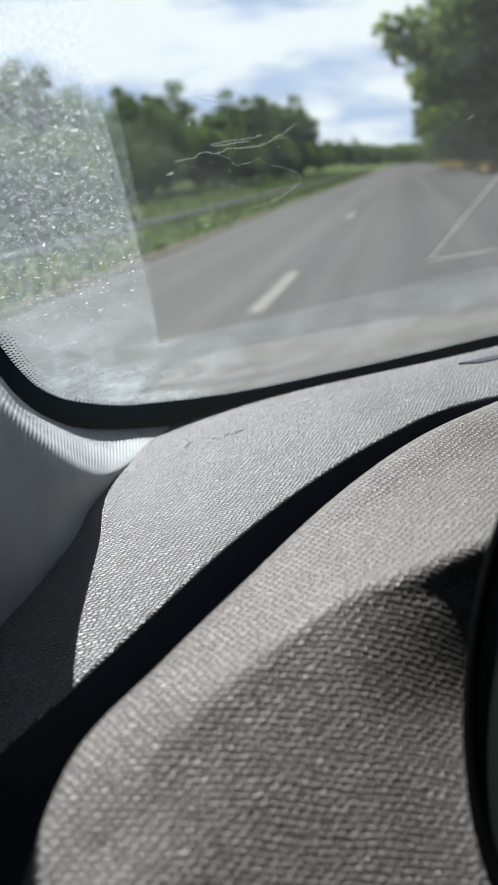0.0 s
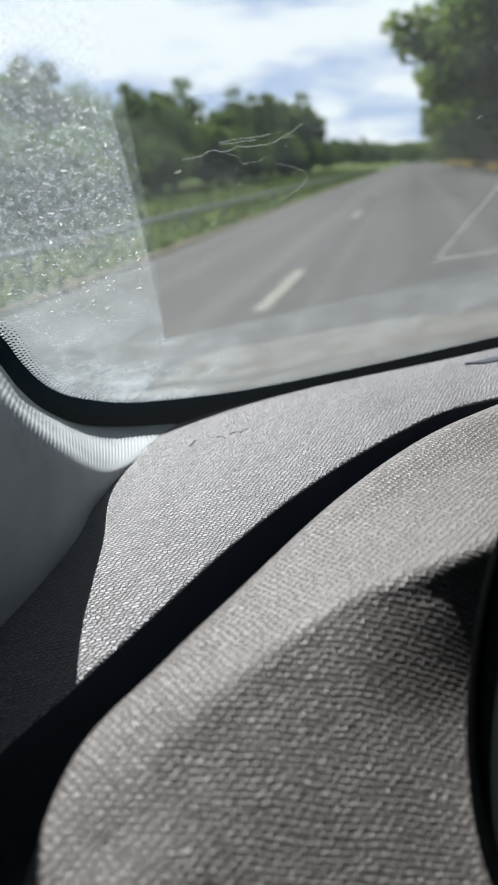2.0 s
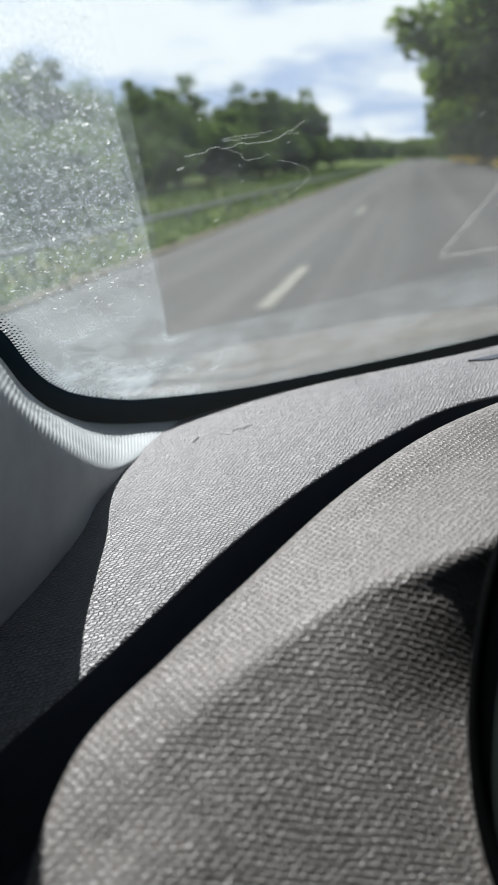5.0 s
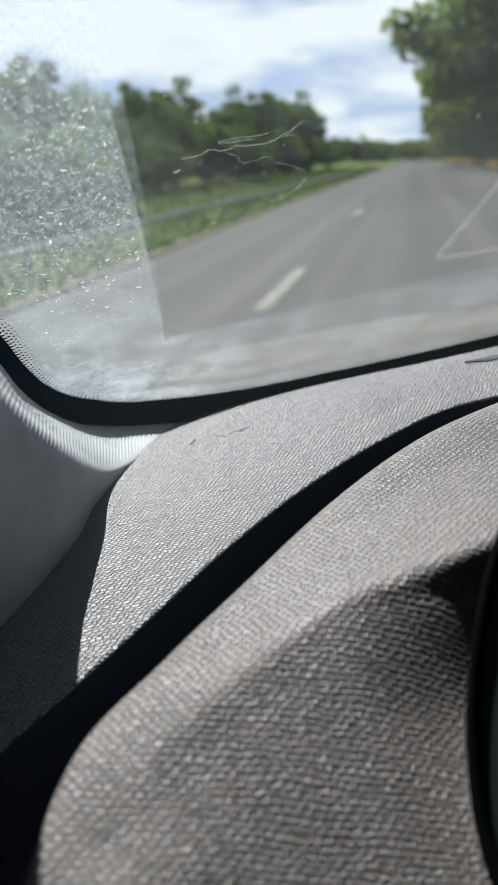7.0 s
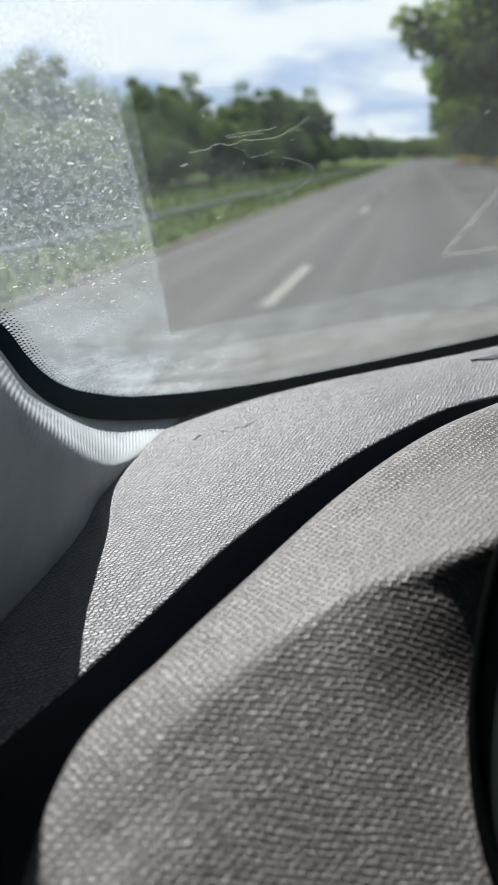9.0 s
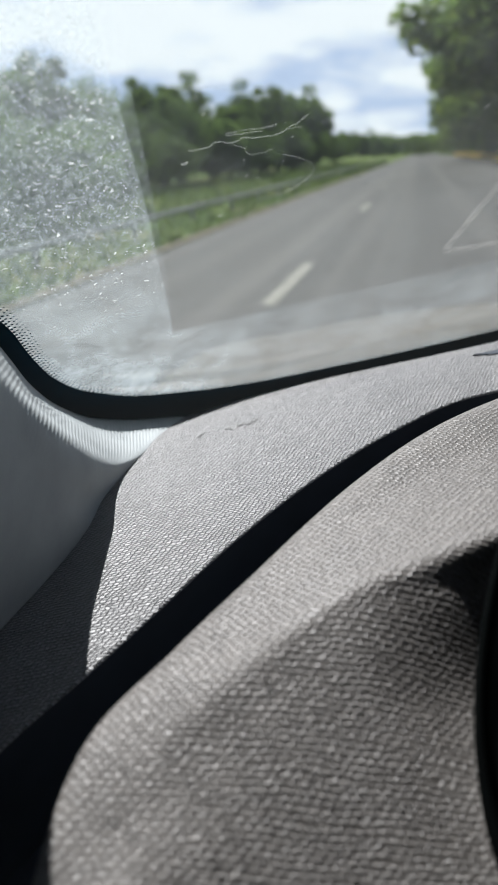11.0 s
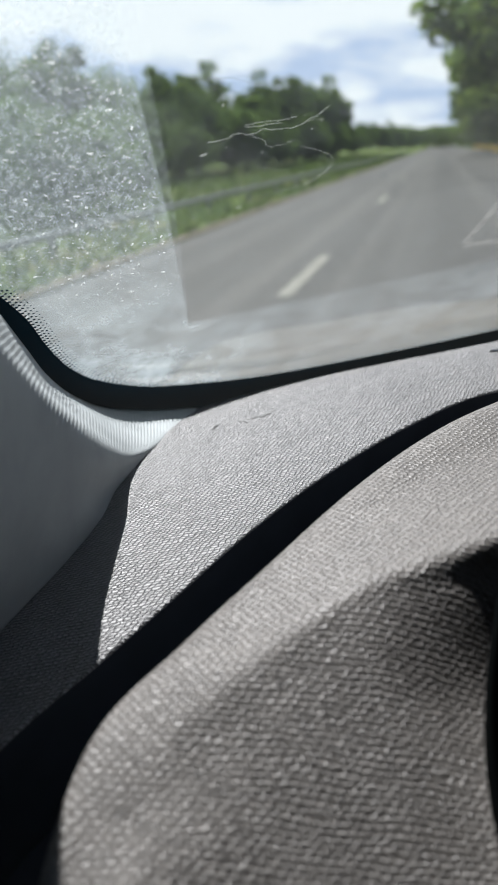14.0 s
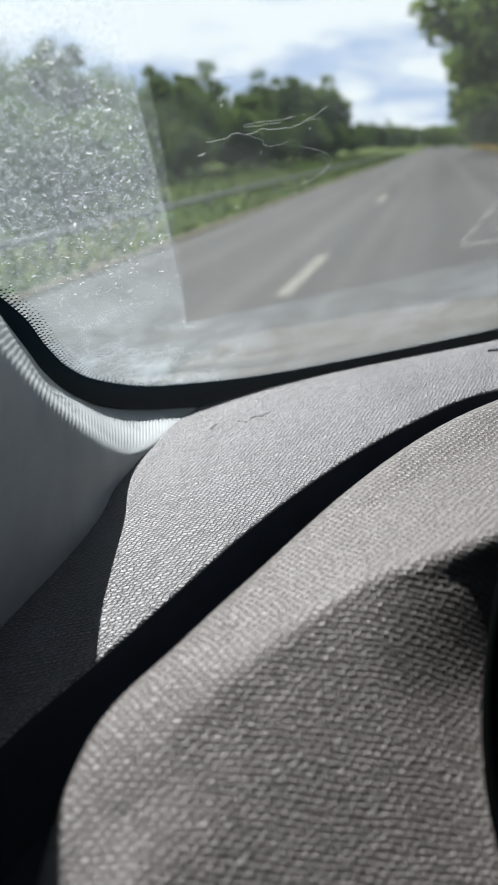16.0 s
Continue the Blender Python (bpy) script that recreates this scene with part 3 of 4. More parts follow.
def verge_tufts():
    rnd = random.Random(4)
    verts, faces = [], []
    for i in range(16000):
        left = rnd.random() < 0.7
        x = -4.15 - 8.5 * rnd.random() ** 1.3 if left else 8.8 + 7 * rnd.random()
        y = 6 + 120 * rnd.random() ** 1.6
        h = rnd.uniform(0.12, 0.4) * (1.0 if abs(x) > 5 else 0.6)
        lean = Vector((rnd.gauss(0, 0.3), rnd.gauss(0, 0.3), 1)).normalized() * h
        w = Vector((rnd.gauss(0, 1), rnd.gauss(0, 1), 0)).normalized() * rnd.uniform(0.02, 0.06)
        p = HEAD @ Vector((x, y, -0.04))
        off = len(verts)
        verts += [p - w, p + w, p + lean]
        faces.append((off, off + 1, off + 2))
    ob = put("verge_tufts", mesh_of("verge_tufts", verts, faces, M_STRAW, False))
    tagged(ob, "tufts of green and straw-coloured grass along the road", "grass", kind="stuff")


verge_tufts()


def dry_grass():
    """Tall straw-coloured grass under the trees across the road."""
    rnd = random.Random(14)
    verts, faces = [], []
    for i in range(9000):
        x, y = 8.8 + 5 * rnd.random() ** 1.2, 45 + 190 * rnd.random()
        h = rnd.uniform(0.4, 1.1)
        lean = Vector((rnd.gauss(0, 0.25), rnd.gauss(0, 0.25), 1)).normalized() * h
        w = Vector((rnd.gauss(0, 1), rnd.gauss(0, 1), 0)).normalized() * rnd.uniform(0.05, 0.14)
        p = HEAD @ Vector((x, y, -0.04))
        off = len(verts)
        verts += [p - w, p + w, p + lean]
        faces.append((off, off + 1, off + 2))
    ob = put("dry_grass", mesh_of("dry_grass", verts, faces, M_HAY, False))
    tagged(ob, "tall straw-coloured grass at the foot of the trees", "grass", kind="stuff")


dry_grass()

# ---------------------------------------------------------------- windscreen
# the glass is flat at this corner; its foot runs from CORNER along FOOT, and it rises along RISE
CORNER = Vector((-0.1627, 0.5063, 1.1794))
FOOT = Vector((0.8926, 0.4281, 0.1414)).normalized()
RISE = Vector((0.2583, -0.7426, 0.6179))
RISE = (RISE - FOOT * RISE.dot(FOOT)).normalized()
OUT = -FOOT.cross(RISE)
if OUT.y < 0:
    OUT = -OUT
GLASS = Matrix(((FOOT.x, RISE.x, OUT.x, CORNER.x), (FOOT.y, RISE.y, OUT.y, CORNER.y), (FOOT.z, RISE.z, OUT.z, CORNER.z), (0, 0, 0, 1)))


# the glass stands a little beyond the dashboard's edge, seen from the driver
EYE = Vector((0, 0, 1.35))
GLASS = Matrix.Translation(EYE) @ Matrix.Scale(1.06, 4) @ Matrix.Translation(-EYE) @ GLASS


def on_glass(a, b, c=0.0):
    return GLASS @ Vector((a, b, c))


def bend(p):
    """The glass is flat near this corner and then curves round to the far side of the car."""
    x, y, z = p
    if x <= 0.32:
        return (x, y, z)
    t = min((x - 0.32) / 0.62, 0.92)
    rest = max(0.0, x - 0.32 - 0.62 * 0.92)
    return (0.32 + (0.62 + z) * math.sin(t) + rest * math.cos(t), y, (0.62 + z) * math.cos(t) - 0.62 - rest * math.sin(t))


windscreen = thing("windscreen", "raked car windscreen, dusty outside the wiped field", "windscreen")
windscreen.matrix_world = GLASS


def sheet(z, flip=False):
    """A strip of glass from pillar to pillar at the height z over its inner face."""
    xs = [-0.34, 0.0, 0.3] + [0.32 + 0.04 * i for i in range(32)]
    verts = [bend((x, y, z)) for x in xs for y in (-0.03, 0.74)]
    faces = [(2 * i, 2 * i + 2, 2 * i + 3, 2 * i + 1) for i in range(len(xs) - 1)]
    return verts, [f[::-1] for f in faces] if flip else faces


inner, outer = sheet(0.0, True), sheet(0.005)
m = len(inner[0])
rim = [(i, i + 2, m + i + 2, m + i) for i in range(0, m - 2, 2)] + [(i + 1, m + i + 1, m + i + 3, i + 3) for i in range(0, m - 2, 2)] + [(0, m, m + 1, 1), (m - 2, m - 1, 2 * m - 1, 2 * m - 2)]
pane = put("pane", mesh_of("pane", inner[0] + outer[0], inner[1] + [tuple(q + m for q in f) for f in outer[1]] + rim, M_GLASS, False), windscreen)
pane.visible_shadow = False
dust = put("dust_and_glare_film", mesh_of("dust_and_glare_film", *sheet(0.0065), M_DUST, False), windscreen, "grey dust film, its wiped field veiled with painted glare")
dust.visible_shadow = False


# the black enamel border: straight along the foot, rounded at the corner, then up beside the pillar
EDGE_IN = [(1.40, 0.06), (1.28, 0.03), (0.95, 0.016), (0.45, 0.015), (0.253, 0.016), (0.122, 0.021), (0.036, 0.031), (-0.004, 0.043), (-0.036, 0.057), (-0.051, 0.070), (-0.066, 0.087), (-0.076, 0.109), (-0.083, 0.143), (-0.087, 0.178), (-0.094, 0.206), (-0.112, 0.286), (-0.135, 0.37), (-0.16, 0.45), (-0.24, 0.735)]
edge = spline([(a, b, 0) for a, b in EDGE_IN], 360)


def border():
    verts, faces = [], []
    for i, p in enumerate(edge):
        d = (edge[min(i + 1, len(edge) - 1)] - edge[max(i - 1, 0)]).normalized()
        o = Vector((d.y, -d.x, 0))
        if o.dot(Vector((0.4, 0.5, 0)) - p) > 0:
            o = -o
        q = p + o * 0.075
        verts += [bend((p.x, p.y, -0.0012)), bend((q.x, max(q.y, -0.028), -0.0012))]
    faces = [(2 * i, 2 * i + 1, 2 * i + 3, 2 * i + 2) for i in range(len(edge) - 1)]
    put("enamel_border", mesh_of("enamel_border", verts, faces, M_FRIT, False), windscreen, "black enamel border")
    # the dotted fringe of the border, four rows of shrinking dots
    verts, faces = [], []
    fine = spline([(a, b, 0) for a, b in EDGE_IN[4:15]], 140)
    for i, p in enumerate(fine):
        d = (fine[min(i + 1, len(fine) - 1)] - fine[max(i - 1, 0)]).normalized()
        o = Vector((d.y, -d.x, 0))
        if o.dot(Vector((0.4, 0.5, 0)) - p) < 0:
            o = -o
        grow = 1.0 if p.x < -0.05 else 0.45
        for row in range(4):
            c = p + o * (0.0008 + 0.0021 * row) * grow + d * (0.5 * 0.0020 * (row % 2))
            r = (0.00086 - 0.00014 * row) * (1.0 if p.x < -0.05 else 0.7)
            off = len(verts)
            for s in range(8):
                t = s * math.pi / 4
                verts.append((c.x + r * math.cos(t), c.y + r * math.sin(t), -0.0012))
            faces.append(tuple(range(off, off + 8)))
    put("dot_fringe", mesh_of("dot_fringe", verts, faces, M_FRIT, False), windscreen, "dotted black fringe")


border()


def blob(rnd, x, y, r, squash, turn):
    """An irregular dried spot, a shallow dome."""
    n = 7
    ring = []
    for s in range(n):
        t = 2 * math.pi * s / n
        q = r * rnd.uniform(0.4, 1.3)
        a, b = q * math.cos(t), q * squash * math.sin(t)
        ring.append((x + a * math.cos(turn) - b * math.sin(turn), y + a * math.sin(turn) + b * math.cos(turn), 0.0068))
    return ring + [(x, y, 0.0072)]


def flecks():
    rnd = random.Random(9)
    verts, faces = [], []
    for i in range(8000):
        y = 0.15 + 0.27 * rnd.random() ** 0.8
        x = -0.0054 - 0.055 * (y - 0.1315) - 0.17 * (y - 0.1315) ** 2 - 0.09 * rnd.random() ** 0.9
        if rnd.random() < 0.06:
            x += rnd.random() ** 2 * 0.014
        ring = blob(rnd, x, y, rnd.choice((0.00018, 0.00022, 0.00028, 0.00035, 0.0005, 0.0007, 0.0012)) * rnd.uniform(0.7, 1.3), rnd.uniform(0.15, 0.6), rnd.gauss(0.3, 1.0))
        off = len(verts)
        verts += ring
        faces += [(off + s, off + (s + 1) % 7, off + 7) for s in range(7)]
    ob = put("splash_spots", mesh_of("splash_spots", verts, faces, M_FLECK, False), windscreen, "many small dried splash spots")
    tagged(ob, kind="stuff")
    for x, y, r, sq, tn in ((0.137, 0.266, 0.0017, 0.4, 0.9), (0.090, 0.228, 0.0012, 0.7, 2.2), (0.0040, 0.2661, 0.0021, 0.45, 0.2), (0.0310, 0.2504, 0.0009, 0.7, 0.4), (0.0113, 0.2921, 0.0011, 0.6, 0.8), (0.0479, 0.2843, 0.0005, 0.8, 0), (0.0448, 0.2790, 0.0006, 0.8, 0), (0.0490, 0.2700, 0.0010, 0.5, 0.6), (0.0694, 0.2418, 0.0006, 0.8, 0), (0.0135, 0.2680, 0.0005, 0.8, 0), (0.0359, 0.2477, 0.0005, 0.8, 0), (0.0468, 0.2554, 0.0004, 0.8, 0), (0.0203, 0.2254, 0.0018, 0.5, 0.3), (-0.0523, 0.2484, 0.0020, 0.4, -0.3), (-0.0542, 0.2866, 0.0016, 0.6, 0.2), (0.132, 0.221, 0.0008, 0.8, 0), (0.029, 0.261, 0.0006, 0.8, 0), (0.008, 0.301, 0.0006, 0.7, 0.5), (0.172, 0.105, 0.0010, 0.6, 0.3), (0.024, 0.215, 0.0010, 0.5, 0.3), (0.044, 0.213, 0.0011, 0.5, 0.3), (0.118, 0.128, 0.0008, 0.8, 0), (0.128, 0.305, 0.0006, 0.8, 0), (0.082, 0.243, 0.0006, 0.8, 0)):
        ring = blob(rnd, x, y, r, sq, tn)
        put("splash_spot", mesh_of("splash_spot", ring, [(s, (s + 1) % 7, 7) for s in range(7)], M_RUN, False), windscreen)


flecks()


def streak(points, r=0.00007):
    """A thin dried run of water on the glass."""
    rnd = random.Random(len(points) * 31 + int(points[0][0] * 1e4))
    path = spline([(a + rnd.gauss(0, 0.0003), b + rnd.gauss(0, 0.0003), 0) for a, b in points], 26)
    path = spline([(p.x + rnd.gauss(0, 0.00018), p.y + rnd.gauss(0, 0.00022), 0) for p in path], 90)
    v, f = tube([(p.x, p.y, 0.0068) for p in path], r, 4)
    put("dried_streak", mesh_of("dried_streak", v, f, M_RUN), windscreen)


streak([(-0.0009, 0.3074), (0.0057, 0.3060), (0.0159, 0.3039), (0.0194, 0.3022), (0.0251, 0.3000), (0.0301, 0.2998), (0.0364, 0.3006)], 0.00012)
streak([(0.0163, 0.3041), (0.0164, 0.3050), (0.0193, 0.3047), (0.0222, 0.3031), (0.0219, 0.3023)])
streak([(0.0054, 0.2730), (0.0130, 0.2737), (0.0175, 0.2755), (0.0229, 0.2732), (0.0283, 0.2739), (0.0344, 0.2739), (0.0415, 0.2735), (0.0467, 0.2761), (0.0503, 0.2783), (0.0537, 0.2816)], 0.00014)
streak([(0.0417, 0.2789), (0.0356, 0.2784), (0.0302, 0.2787), (0.0234, 0.2789), (0.0200, 0.2788), (0.0242, 0.2776), (0.0311, 0.2777), (0.0363, 0.2774)], 0.00012)
streak([(0.0229, 0.2732), (0.0278, 0.2697), (0.0305, 0.2644), (0.0354, 0.2632), (0.0417, 0.2647)])
streak([(0.0454, 0.2600), (0.0498, 0.2578), (0.0543, 0.2553), (0.0603, 0.2493), (0.0622, 0.2456), (0.0598, 0.2411), (0.0536, 0.2350), (0.0451, 0.2322), (0.0380, 0.2324)])
streak([(0.0588, 0.2479), (0.0608, 0.2434), (0.0568, 0.2381), (0.0502, 0.2340)], 0.00007)
streak([(0.0468, 0.2753), (0.0495, 0.2755), (0.0524, 0.2746)])


def reflection_band(points, width):
    """A faint band on the glass, painted in as a reflection of the dashboard."""
    p = spline([(a, b, 0) for a, b in points], 24)
    verts = []
    for i, q in enumerate(p):
        d = (p[min(i + 1, 23)] - p[max(i - 1, 0)]).normalized()
        o = Vector((-d.y, d.x, 0)) * width / 2
        verts += [(q.x - o.x, q.y - o.y, -0.0015), (q.x + o.x, q.y + o.y, -0.0015)]
    put("reflection_band", mesh_of("reflection_band", verts, [(2 * i, 2 * i + 1, 2 * i + 3, 2 * i + 2) for i in range(23)], M_REFLECTION, False), windscreen, "faint painted reflection of the dashboard")


# the two arms of the painted reflection
reflection_band([(0.163, 0.235), (0.157, 0.20), (0.150, 0.162)], 0.005)
reflection_band([(0.150, 0.161), (0.170, 0.158), (0.215, 0.156)], 0.006)

# ---------------------------------------------------------------- pillar trim
def pillar():
    """A roll beside the glass that folds into the flat inner face; the cloth is ribbed across."""
    rows = [
        [(-0.163, 0.506, 1.176), (-0.195, 0.477, 1.182), (-0.210, 0.455, 1.190), (-0.217, 0.423, 1.208), (-0.215, 0.388, 1.232), (-0.208, 0.356, 1.257)],
        [(-0.166, 0.462, 1.172), (-0.176, 0.414, 1.180), (-0.183, 0.370, 1.212), (-0.185, 0.337, 1.238), (-0.182, 0.310, 1.261)],
        [(-0.171, 0.412, 1.167), (-0.173, 0.382, 1.174), (-0.169, 0.341, 1.199), (-0.169, 0.312, 1.225), (-0.170, 0.285, 1.252)],
        [(-0.170, 0.398, 1.166), (-0.173, 0.368, 1.170), (-0.171, 0.332, 1.192), (-0.170, 0.303, 1.215), (-0.169, 0.280, 1.239)],
        [(-0.168, 0.381, 1.166), (-0.167, 0.330, 1.163), (-0.169, 0.292, 1.159), (-0.172, 0.264, 1.157)],
    ]
    for r in rows[2:4]:
        r[2:] = [(x + 0.0045, y, z) for x, y, z in r[2:]]
    for r, s in zip(rows, (0.62, 0.62, 0.60, 0.56)):
        end = Vector(r[-1])
        r.append(tuple(end + (RISE - FOOT * 0.10) * s * 0.2))
        r.append(tuple(end + (RISE - FOOT * 0.18) * s * 0.5))
        r.append(tuple(end + (RISE - FOOT * 0.25) * s))
    rows[4] += [(-0.178, 0.20, 1.150), (-0.20, 0.05, 1.14), (-0.25, -0.20, 1.13)]
    along, wide = 2200, 44
    verts, faces = loft(rows, along, wide)
    # ribs across the roll, fading out on the flat face and at the glass
    ribs, lift = Vector((0.92, 0.39, -0.40)), Vector((0.35, -0.45, 0.82))
    for i, v in enumerate(verts):
        j = i % wide
        deep = 0.00017 * min(1.0, j / 4) * (1.0 if j < 22 else max(0.15, 1 - (j - 22) / 6))
        verts[i] = v + lift * deep * math.sin(2 * math.pi * v.dot(ribs) / 0.0024)
    ob = put("pillar_trim", mesh_of("pillar_trim", verts, faces, M_CLOTH, True))
    mod = ob.modifiers.new("thick", "SOLIDIFY")
    mod.thickness, mod.offset = 0.003, 1.0
    return tagged(ob, "light grey ribbed cloth trim of the windscreen pillar", "pillar trim", kind="structure")


pillar()

# ---------------------------------------------------------------- dashboard
def dash_z(x, y):
    return 1.17 + 0.12 * (min(x, 0.25) + 0.17) + 0.08 * (y - 0.4)


dashboard = thing("dashboard", "grey grained plastic dashboard top under the windscreen", "dashboard")
LIP = [(1.05, 0.42), (0.80, 0.52), (0.45, 0.58), (0.20, 0.566), (0.059, 0.502), (0.030, 0.489), (-0.005, 0.454), (-0.047, 0.395), (-0.081, 0.329), (-0.106, 0.265), (-0.120, 0.230), (-0.135, 0.195), (-0.150, 0.10)]
BACK = [(1.05, 0.60), (0.80, 0.70), (0.55, 0.755), (0.40, 0.755), (0.22, 0.69), (0.0693, 0.6175), (-0.163, 0.506), (-0.20, 0.47), (-0.215, 0.42), (-0.22, 0.36), (-0.225, 0.28), (-0.235, 0.19), (-0.24, 0.10)]


def dash_top():
    lip = [Vector((x, y, dash_z(x, y))) for x, y in LIP]
    back = [Vector((x, y, dash_z(x, y))) for x, y in BACK]
    n = 160
    a, b = spline(lip, n), spline(back, n)
    verts, faces = [], []
    prof = [(1.0, -0.004), (0.8, 0.0), (0.6, 0.0008), (0.4, 0.0012), (0.25, 0.001), (0.12, 0.0)]
    for i in range(n):
        out = (a[i] - b[i]).normalized()
        for f, z in prof:
            verts.append(a[i].lerp(b[i], f) + Vector((0, 0, z)))
        # rounded lip, then the wall of the groove
        for s in range(6):
            t = s / 5 * math.pi / 2
            verts.append(a[i] + out * (0.0014 * math.sin(t) - 0.0014) + Vector((0, 0, 0.0014 * math.cos(t) - 0.0014)))
    m = len(prof) + 6
    faces = [(i * m + j, i * m + j + 1, (i + 1) * m + j + 1, (i + 1) * m + j) for i in range(n - 1) for j in range(m - 1)]
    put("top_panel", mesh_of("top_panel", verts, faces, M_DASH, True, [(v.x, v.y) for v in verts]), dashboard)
    # the wall below the lip is coloured black in place of its shade
    verts = []
    for i in range(n):
        out = (a[i] - b[i]).normalized()
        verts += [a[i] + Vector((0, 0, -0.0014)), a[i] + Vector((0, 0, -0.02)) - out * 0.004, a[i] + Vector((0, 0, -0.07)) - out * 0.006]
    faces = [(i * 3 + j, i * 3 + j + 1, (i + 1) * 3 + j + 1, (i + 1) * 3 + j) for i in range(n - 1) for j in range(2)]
    put("groove_wall", mesh_of("groove_wall", verts, faces, M_BLACK), dashboard, "groove wall coloured black in place of its shade")
    # the groove's floor, its shade painted near-black
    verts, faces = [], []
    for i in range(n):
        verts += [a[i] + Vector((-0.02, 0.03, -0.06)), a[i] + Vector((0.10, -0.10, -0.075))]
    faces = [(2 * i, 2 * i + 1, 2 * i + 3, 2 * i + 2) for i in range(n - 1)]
    put("groove", mesh_of("groove", verts, faces, M_BLACK), dashboard, "groove floor behind the instrument hood, its shade painted black")
    # demister slot
    bm = bmesh.new()
    pts = [(0.041, 0.569), (0.056, 0.5665), (0.10, 0.583), (0.18, 0.618), (0.18, 0.628), (0.10, 0.594), (0.055, 0.574)]
    bm.faces.new([bm.verts.new((x, y, dash_z(x, y) + 0.0022)) for x, y in pts])
    r = bmesh.ops.extrude_face_region(bm, geom=bm.faces[:])
    bmesh.ops.translate(bm, verts=[g for g in r["geom"] if isinstance(g, bmesh.types.BMVert)], vec=(0, 0, -0.01))
    part("demister_slot", bm, M_BLACK, dashboard, "black demister slot")


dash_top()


def scuff(points):
    """A short shallow crease in the dashboard's skin."""
    v, f = tube([(p.x, p.y, dash_z(p.x, p.y) + 0.0011) for p in spline([(a, b, 0) for a, b in points], 12)], 0.0003, 5)
    put("scuff", mesh_of("scuff", v, f, M_SCUFF), dashboard, "short dark scuff")


M_SCUFF = plain("scuffed_plastic", (0.16, 0.16, 0.16), 0.6)
for dx, dy, a in ((0, 0, 0.3), (0.006, 0.004, 0.9), (-0.008, -0.006, -0.4), (-0.026, -0.012, 1.3)):
    c, q = math.cos(a) * 0.004, math.sin(a) * 0.004
    scuff([(-0.110 + dx - c, 0.470 + dy - q), (-0.110 + dx, 0.4712 + dy), (-0.110 + dx + c, 0.470 + dy + q)])

# ---------------------------------------------------------------- instrument hood
hood = thing("instrument_hood", "grey grained plastic hood over the instruments", "instrument hood")


def hood_shell():
    # door-side outline follows a pillar shadow's edge, so that shade is built as shape
    gap = [(0.40, 0.60, 1.20), (0.105, 0.531, 1.207), (0.053, 0.447, 1.214), (0.007, 0.377, 1.215), (-0.031, 0.303, 1.210), (-0.055, 0.248, 1.203), (-0.073, 0.204, 1.198), (-0.088, 0.164, 1.192), (-0.087, 0.129, 1.182), (-0.075, 0.09, 1.17)]
    top = [(0.40, 0.42, 1.213), (0.080, 0.389, 1.215), (0.044, 0.347, 1.218), (0.007, 0.306, 1.218), (-0.022, 0.259, 1.216), (-0.044, 0.224, 1.210), (-0.060, 0.195, 1.205), (-0.078, 0.163, 1.195), (-0.084, 0.129, 1.182), (-0.071, 0.092, 1.17)]
    crest = [(0.40, 0.31, 1.222), (0.062, 0.287, 1.222), (0.035, 0.259, 1.223), (0.007, 0.235, 1.221), (-0.015, 0.218, 1.218), (-0.034, 0.201, 1.212), (-0.049, 0.186, 1.206), (-0.068, 0.161, 1.194), (-0.079, 0.130, 1.182), (-0.067, 0.094, 1.17)]
    under = [(0.40, 0.30, 1.20), (0.063, 0.280, 1.207), (0.0355, 0.2545, 1.2105), (0.0125, 0.2325, 1.2135), (-0.007, 0.218, 1.212), (-0.026, 0.202, 1.208), (-0.041, 0.188, 1.203), (-0.061, 0.164, 1.191), (-0.074, 0.132, 1.180), (-0.062, 0.097, 1.168)]
    face = [(0.4000, 0.2300, 1.1750), (0.0600, 0.2360, 1.1700), (0.0400, 0.2260, 1.1760), (0.0193, 0.2097, 1.1839), (0.0000, 0.1942, 1.1902), (-0.0166, 0.1821, 1.1903), (-0.0302, 0.1729, 1.1899), (-0.0472, 0.1573, 1.1858), (-0.0634, 0.1337, 1.1817), (-0.0530, 0.0990, 1.1680)]
    bottom = [(0.4000, 0.1800, 1.1450), (0.0490, 0.1710, 1.1550), (0.0370, 0.1680, 1.1550), (0.0250, 0.1650, 1.1570), (0.0099, 0.1584, 1.1589), (-0.0059, 0.1514, 1.1603), (-0.0166, 0.1438, 1.1612), (-0.0333, 0.1359, 1.1652), (-0.0483, 0.1202, 1.1688), (-0.0430, 0.1000, 1.1630)]
    top = [(x, y, 0.62 * c[2] + 0.38 * g[2] + 0.0012) for (x, y, z), c, g in zip(top, crest, gap)]
    for i, w in ((4, 0.12), (5, 0.3), (6, 0.42), (7, 0.5), (8, 0.5)):  # towards the door the rim runs out into a plain roll
        under[i] = tuple(c * (1 - w) + f * w for c, f in zip(crest[i], face[i]))
    for i, e in ((4, 0.05), (5, 0.09), (6, 0.13), (7, 0.15), (8, 0.1)):  # and its crest flattens
        crest[i] = tuple(c * (1 - e) + (t + f) / 2 * e for c, t, f in zip(crest[i], top[i], face[i]))
    ease = [min(0.5, max(0.14, 0.14 + 0.14 * (i - 3))) for i in range(10)]
    brow = [tuple(a * (1 - e) + b * e for a, b in zip(c, t)) for c, t, e in zip(crest, top, ease)]
    brow = [(x, y, z + 0.0007 * max(0.0, 1 - i / 5)) for i, (x, y, z) in enumerate(brow)]
    foot = [(x, y - 0.045, z - 0.03) for x, y, z in bottom]
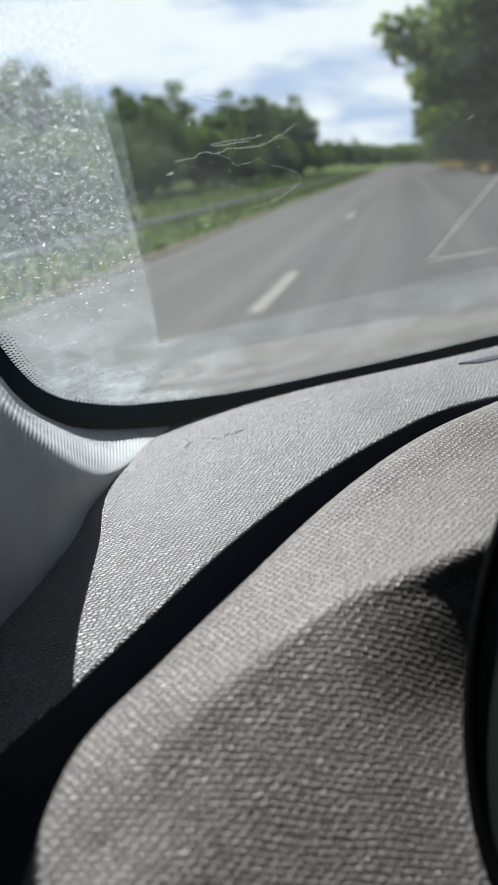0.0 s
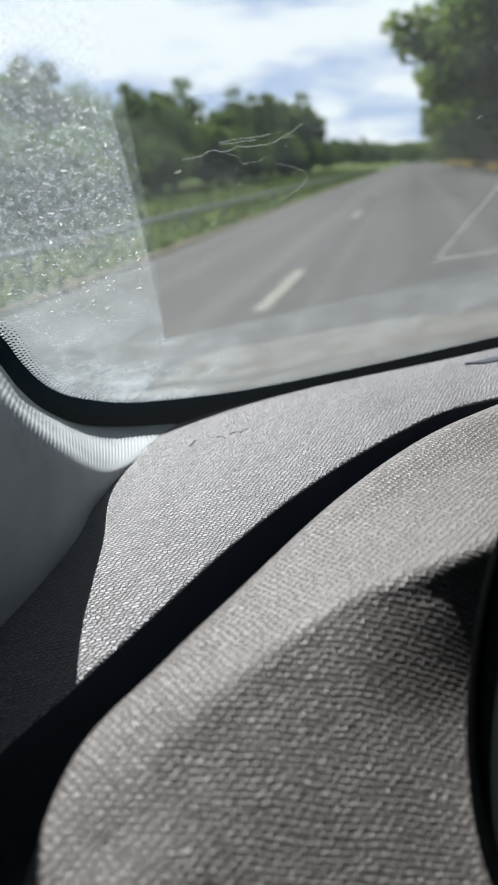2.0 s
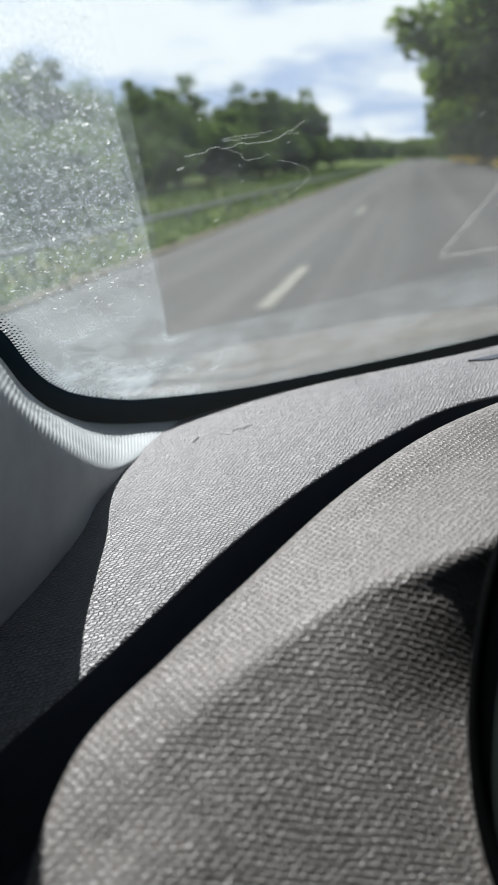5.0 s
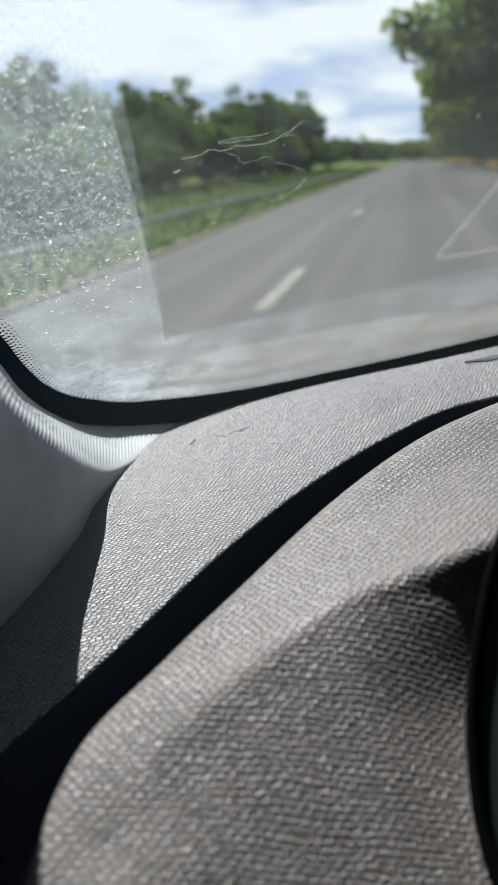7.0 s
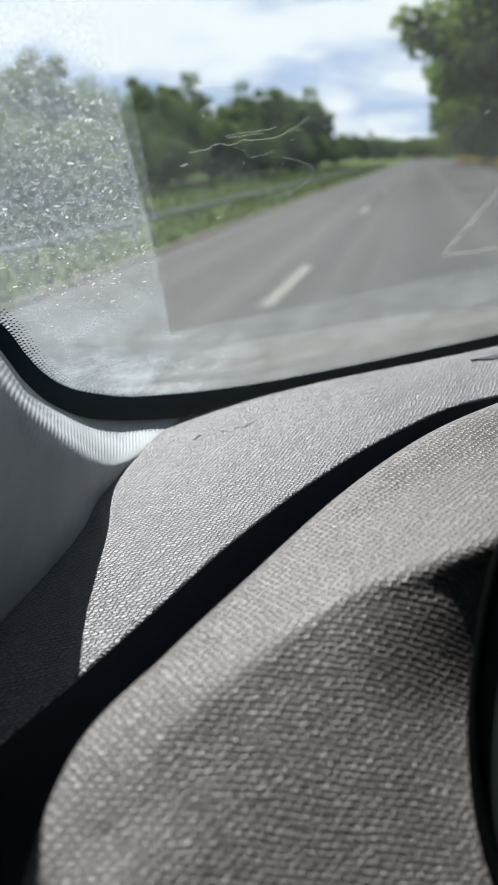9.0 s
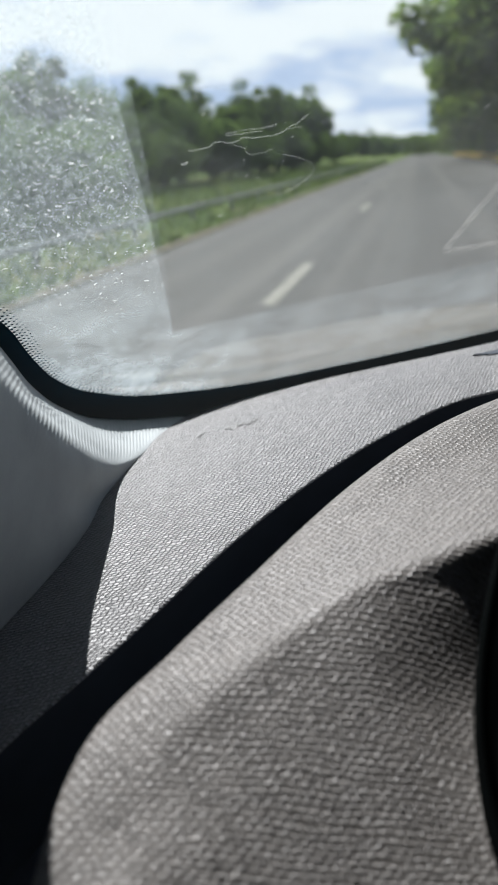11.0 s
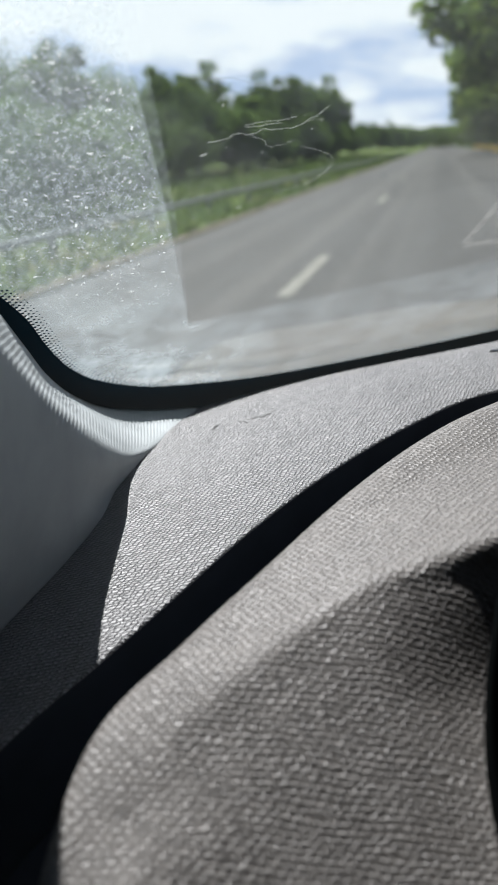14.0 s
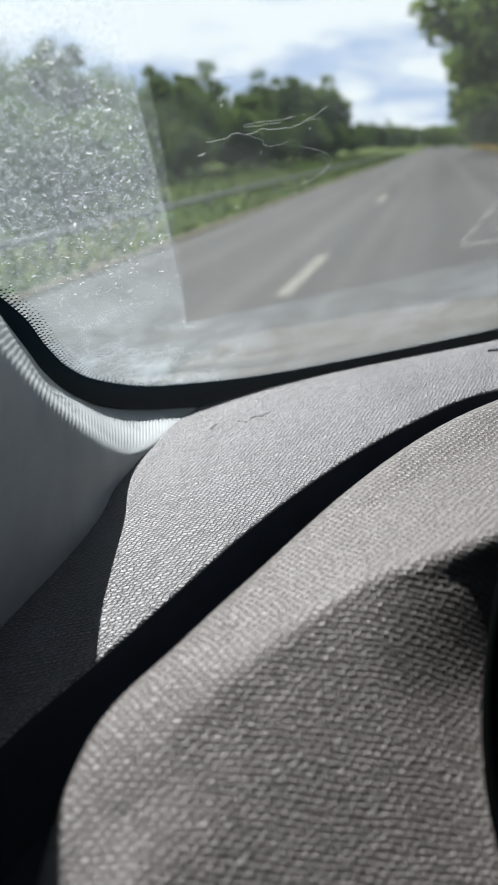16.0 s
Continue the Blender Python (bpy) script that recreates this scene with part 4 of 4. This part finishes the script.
    wall = [(x - 0.002, y + 0.004, z - 0.012) for x, y, z in gap]
    deep = [(x + 0.004, y - 0.004, z - 0.08) for x, y, z in gap]
    verts, faces = loft([wall, gap, top, brow, crest, under, face, bottom, foot], 150, 150)
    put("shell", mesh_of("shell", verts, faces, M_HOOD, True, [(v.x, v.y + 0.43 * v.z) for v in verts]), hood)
    # the skirt gets a darker colour than the shell to paint the groove's shade
    verts, faces = loft([deep, [(x, y, z - 0.04) for x, y, z in wall], wall], 100, 8)
    put("skirt", mesh_of("skirt", verts, faces, M_CABIN), hood, "skirt below the hood, darkened in place of the groove's shade")


hood_shell()


def gauge():
    """A round instrument pod let into the hood's driver-side face."""
    eye, c = Vector((0, 0, 1.35)), Vector((0.0668, 0.1910, 1.2300))
    m = look(c, eye)  # its -z looks at the driver
    verts, faces = [], []
    prof = [(0.92, 0.05), (0.92, -0.001), (0.94, -0.0035), (0.97, -0.0035), (1.0, -0.001), (1.0, 0.06)]
    n = 72
    for s in range(n):
        t = 2 * math.pi * s / n
        for r, z in prof:
            verts.append((0.0440 * r * math.cos(t), 0.090 * r * math.sin(t), z))
    k = len(prof)
    for s in range(n):
        for j in range(k - 1):
            faces.append((s * k + j, s * k + j + 1, ((s + 1) % n) * k + j + 1, ((s + 1) % n) * k + j))
    ring = put("gauge_ring", mesh_of("gauge_ring", verts, faces, M_RING), hood, "black gauge surround", m)
    verts = [(0.0410 * math.cos(2 * math.pi * s / n), 0.0838 * math.sin(2 * math.pi * s / n), 0.001) for s in range(n)]
    put("gauge_face", mesh_of("gauge_face", verts, [tuple(range(n))], plain("dial_green_black", (0.004, 0.009, 0.007), 0.5), False), ring, "dark green-black dial")


gauge()

# ---------------------------------------------------------------- the rest of the car, and unseen panels that keep light out
def slab(name, lo, hi, mat, label, category):
    bm = bmesh.new()
    box(bm, lo, hi)
    bmesh.ops.bevel(bm, geom=bm.edges[:], offset=0.01, segments=2, affect="EDGES")
    return tagged(part(name, bm, mat, None), label, category, kind="structure")


slab("roof_lining", (-0.45, -0.60, 1.66), (1.25, -0.03, 1.70), M_LINING, "pale cloth roof lining of the car", "ceiling")
for side, x0, x1 in (("left", -0.47, -0.43), ("right", 1.23, 1.27)):
    slab("wall_" + side, (x0, -0.60, 0.25), (x1, 0.62, 1.14), M_CABIN, "dark grey car door trim", "door trim")
    slab("window_head_" + side, (x0, -0.60, 1.50), (x1, 0.30, 1.66), M_CABIN, "dark grey rail over the side window", "window head")
    # unseen panels added to shrink the side windows and cut the fill light
    slab("rear_light_block_" + side, (x0, -0.60, 1.14), (x1, -0.46, 1.50), M_CABIN, "unseen dark grey panel that narrows the side window's light", "wall")
    slab("front_light_block_" + side, (x0, -0.20, 1.14), (x1, 0.62, 1.50), M_CABIN, "unseen dark grey panel that blocks light behind the pillar", "wall")
# unseen panel set close behind the camera to stop light from the rear
slab("back_light_block", (-0.47, -0.66, 0.22), (1.27, -0.60, 1.70), M_CABIN, "unseen dark panel behind the camera that blocks light", "wall")
slab("floor", (-0.45, -0.60, 0.22), (1.25, 0.9, 0.26), M_CABIN, "dark car floor carpet", "floor")
slab("firewall", (-0.45, 0.86, 0.25), (1.25, 0.90, 0.95), M_BLACK, "black bulkhead under the dashboard", "bulkhead")


def bonnet():
    rows = []
    for y, z, f in ((0.40, 1.02, 0.0), (0.62, 1.045, 0.1), (0.9, 1.055, 0.3), (1.2, 1.058, 0.55), (1.5, 1.056, 0.8), (1.68, 1.050, 0.95), (1.75, 1.030, 1.0), (1.80, 0.91, 1.0)):
        rows.append([(x, y - 0.5 * f * (x - 0.4) ** 2, z - 0.06 * ((x - 0.4) / 0.8) ** 2 - drop) for x, drop in ((-0.50, 0.12), (-0.44, 0.02), (-0.2, 0), (0.1, 0), (0.4, 0), (0.7, 0), (1.0, 0), (1.24, 0.02), (1.30, 0.12))])
    ob = put("bonnet", mesh_of("bonnet", *loft(rows, 60, 40), M_BONNET))
    mod = ob.modifiers.new("thick", "SOLIDIFY")
    mod.thickness = 0.01
    tagged(ob, "grey painted car bonnet ahead of the windscreen", "bonnet", kind="structure")


bonnet()
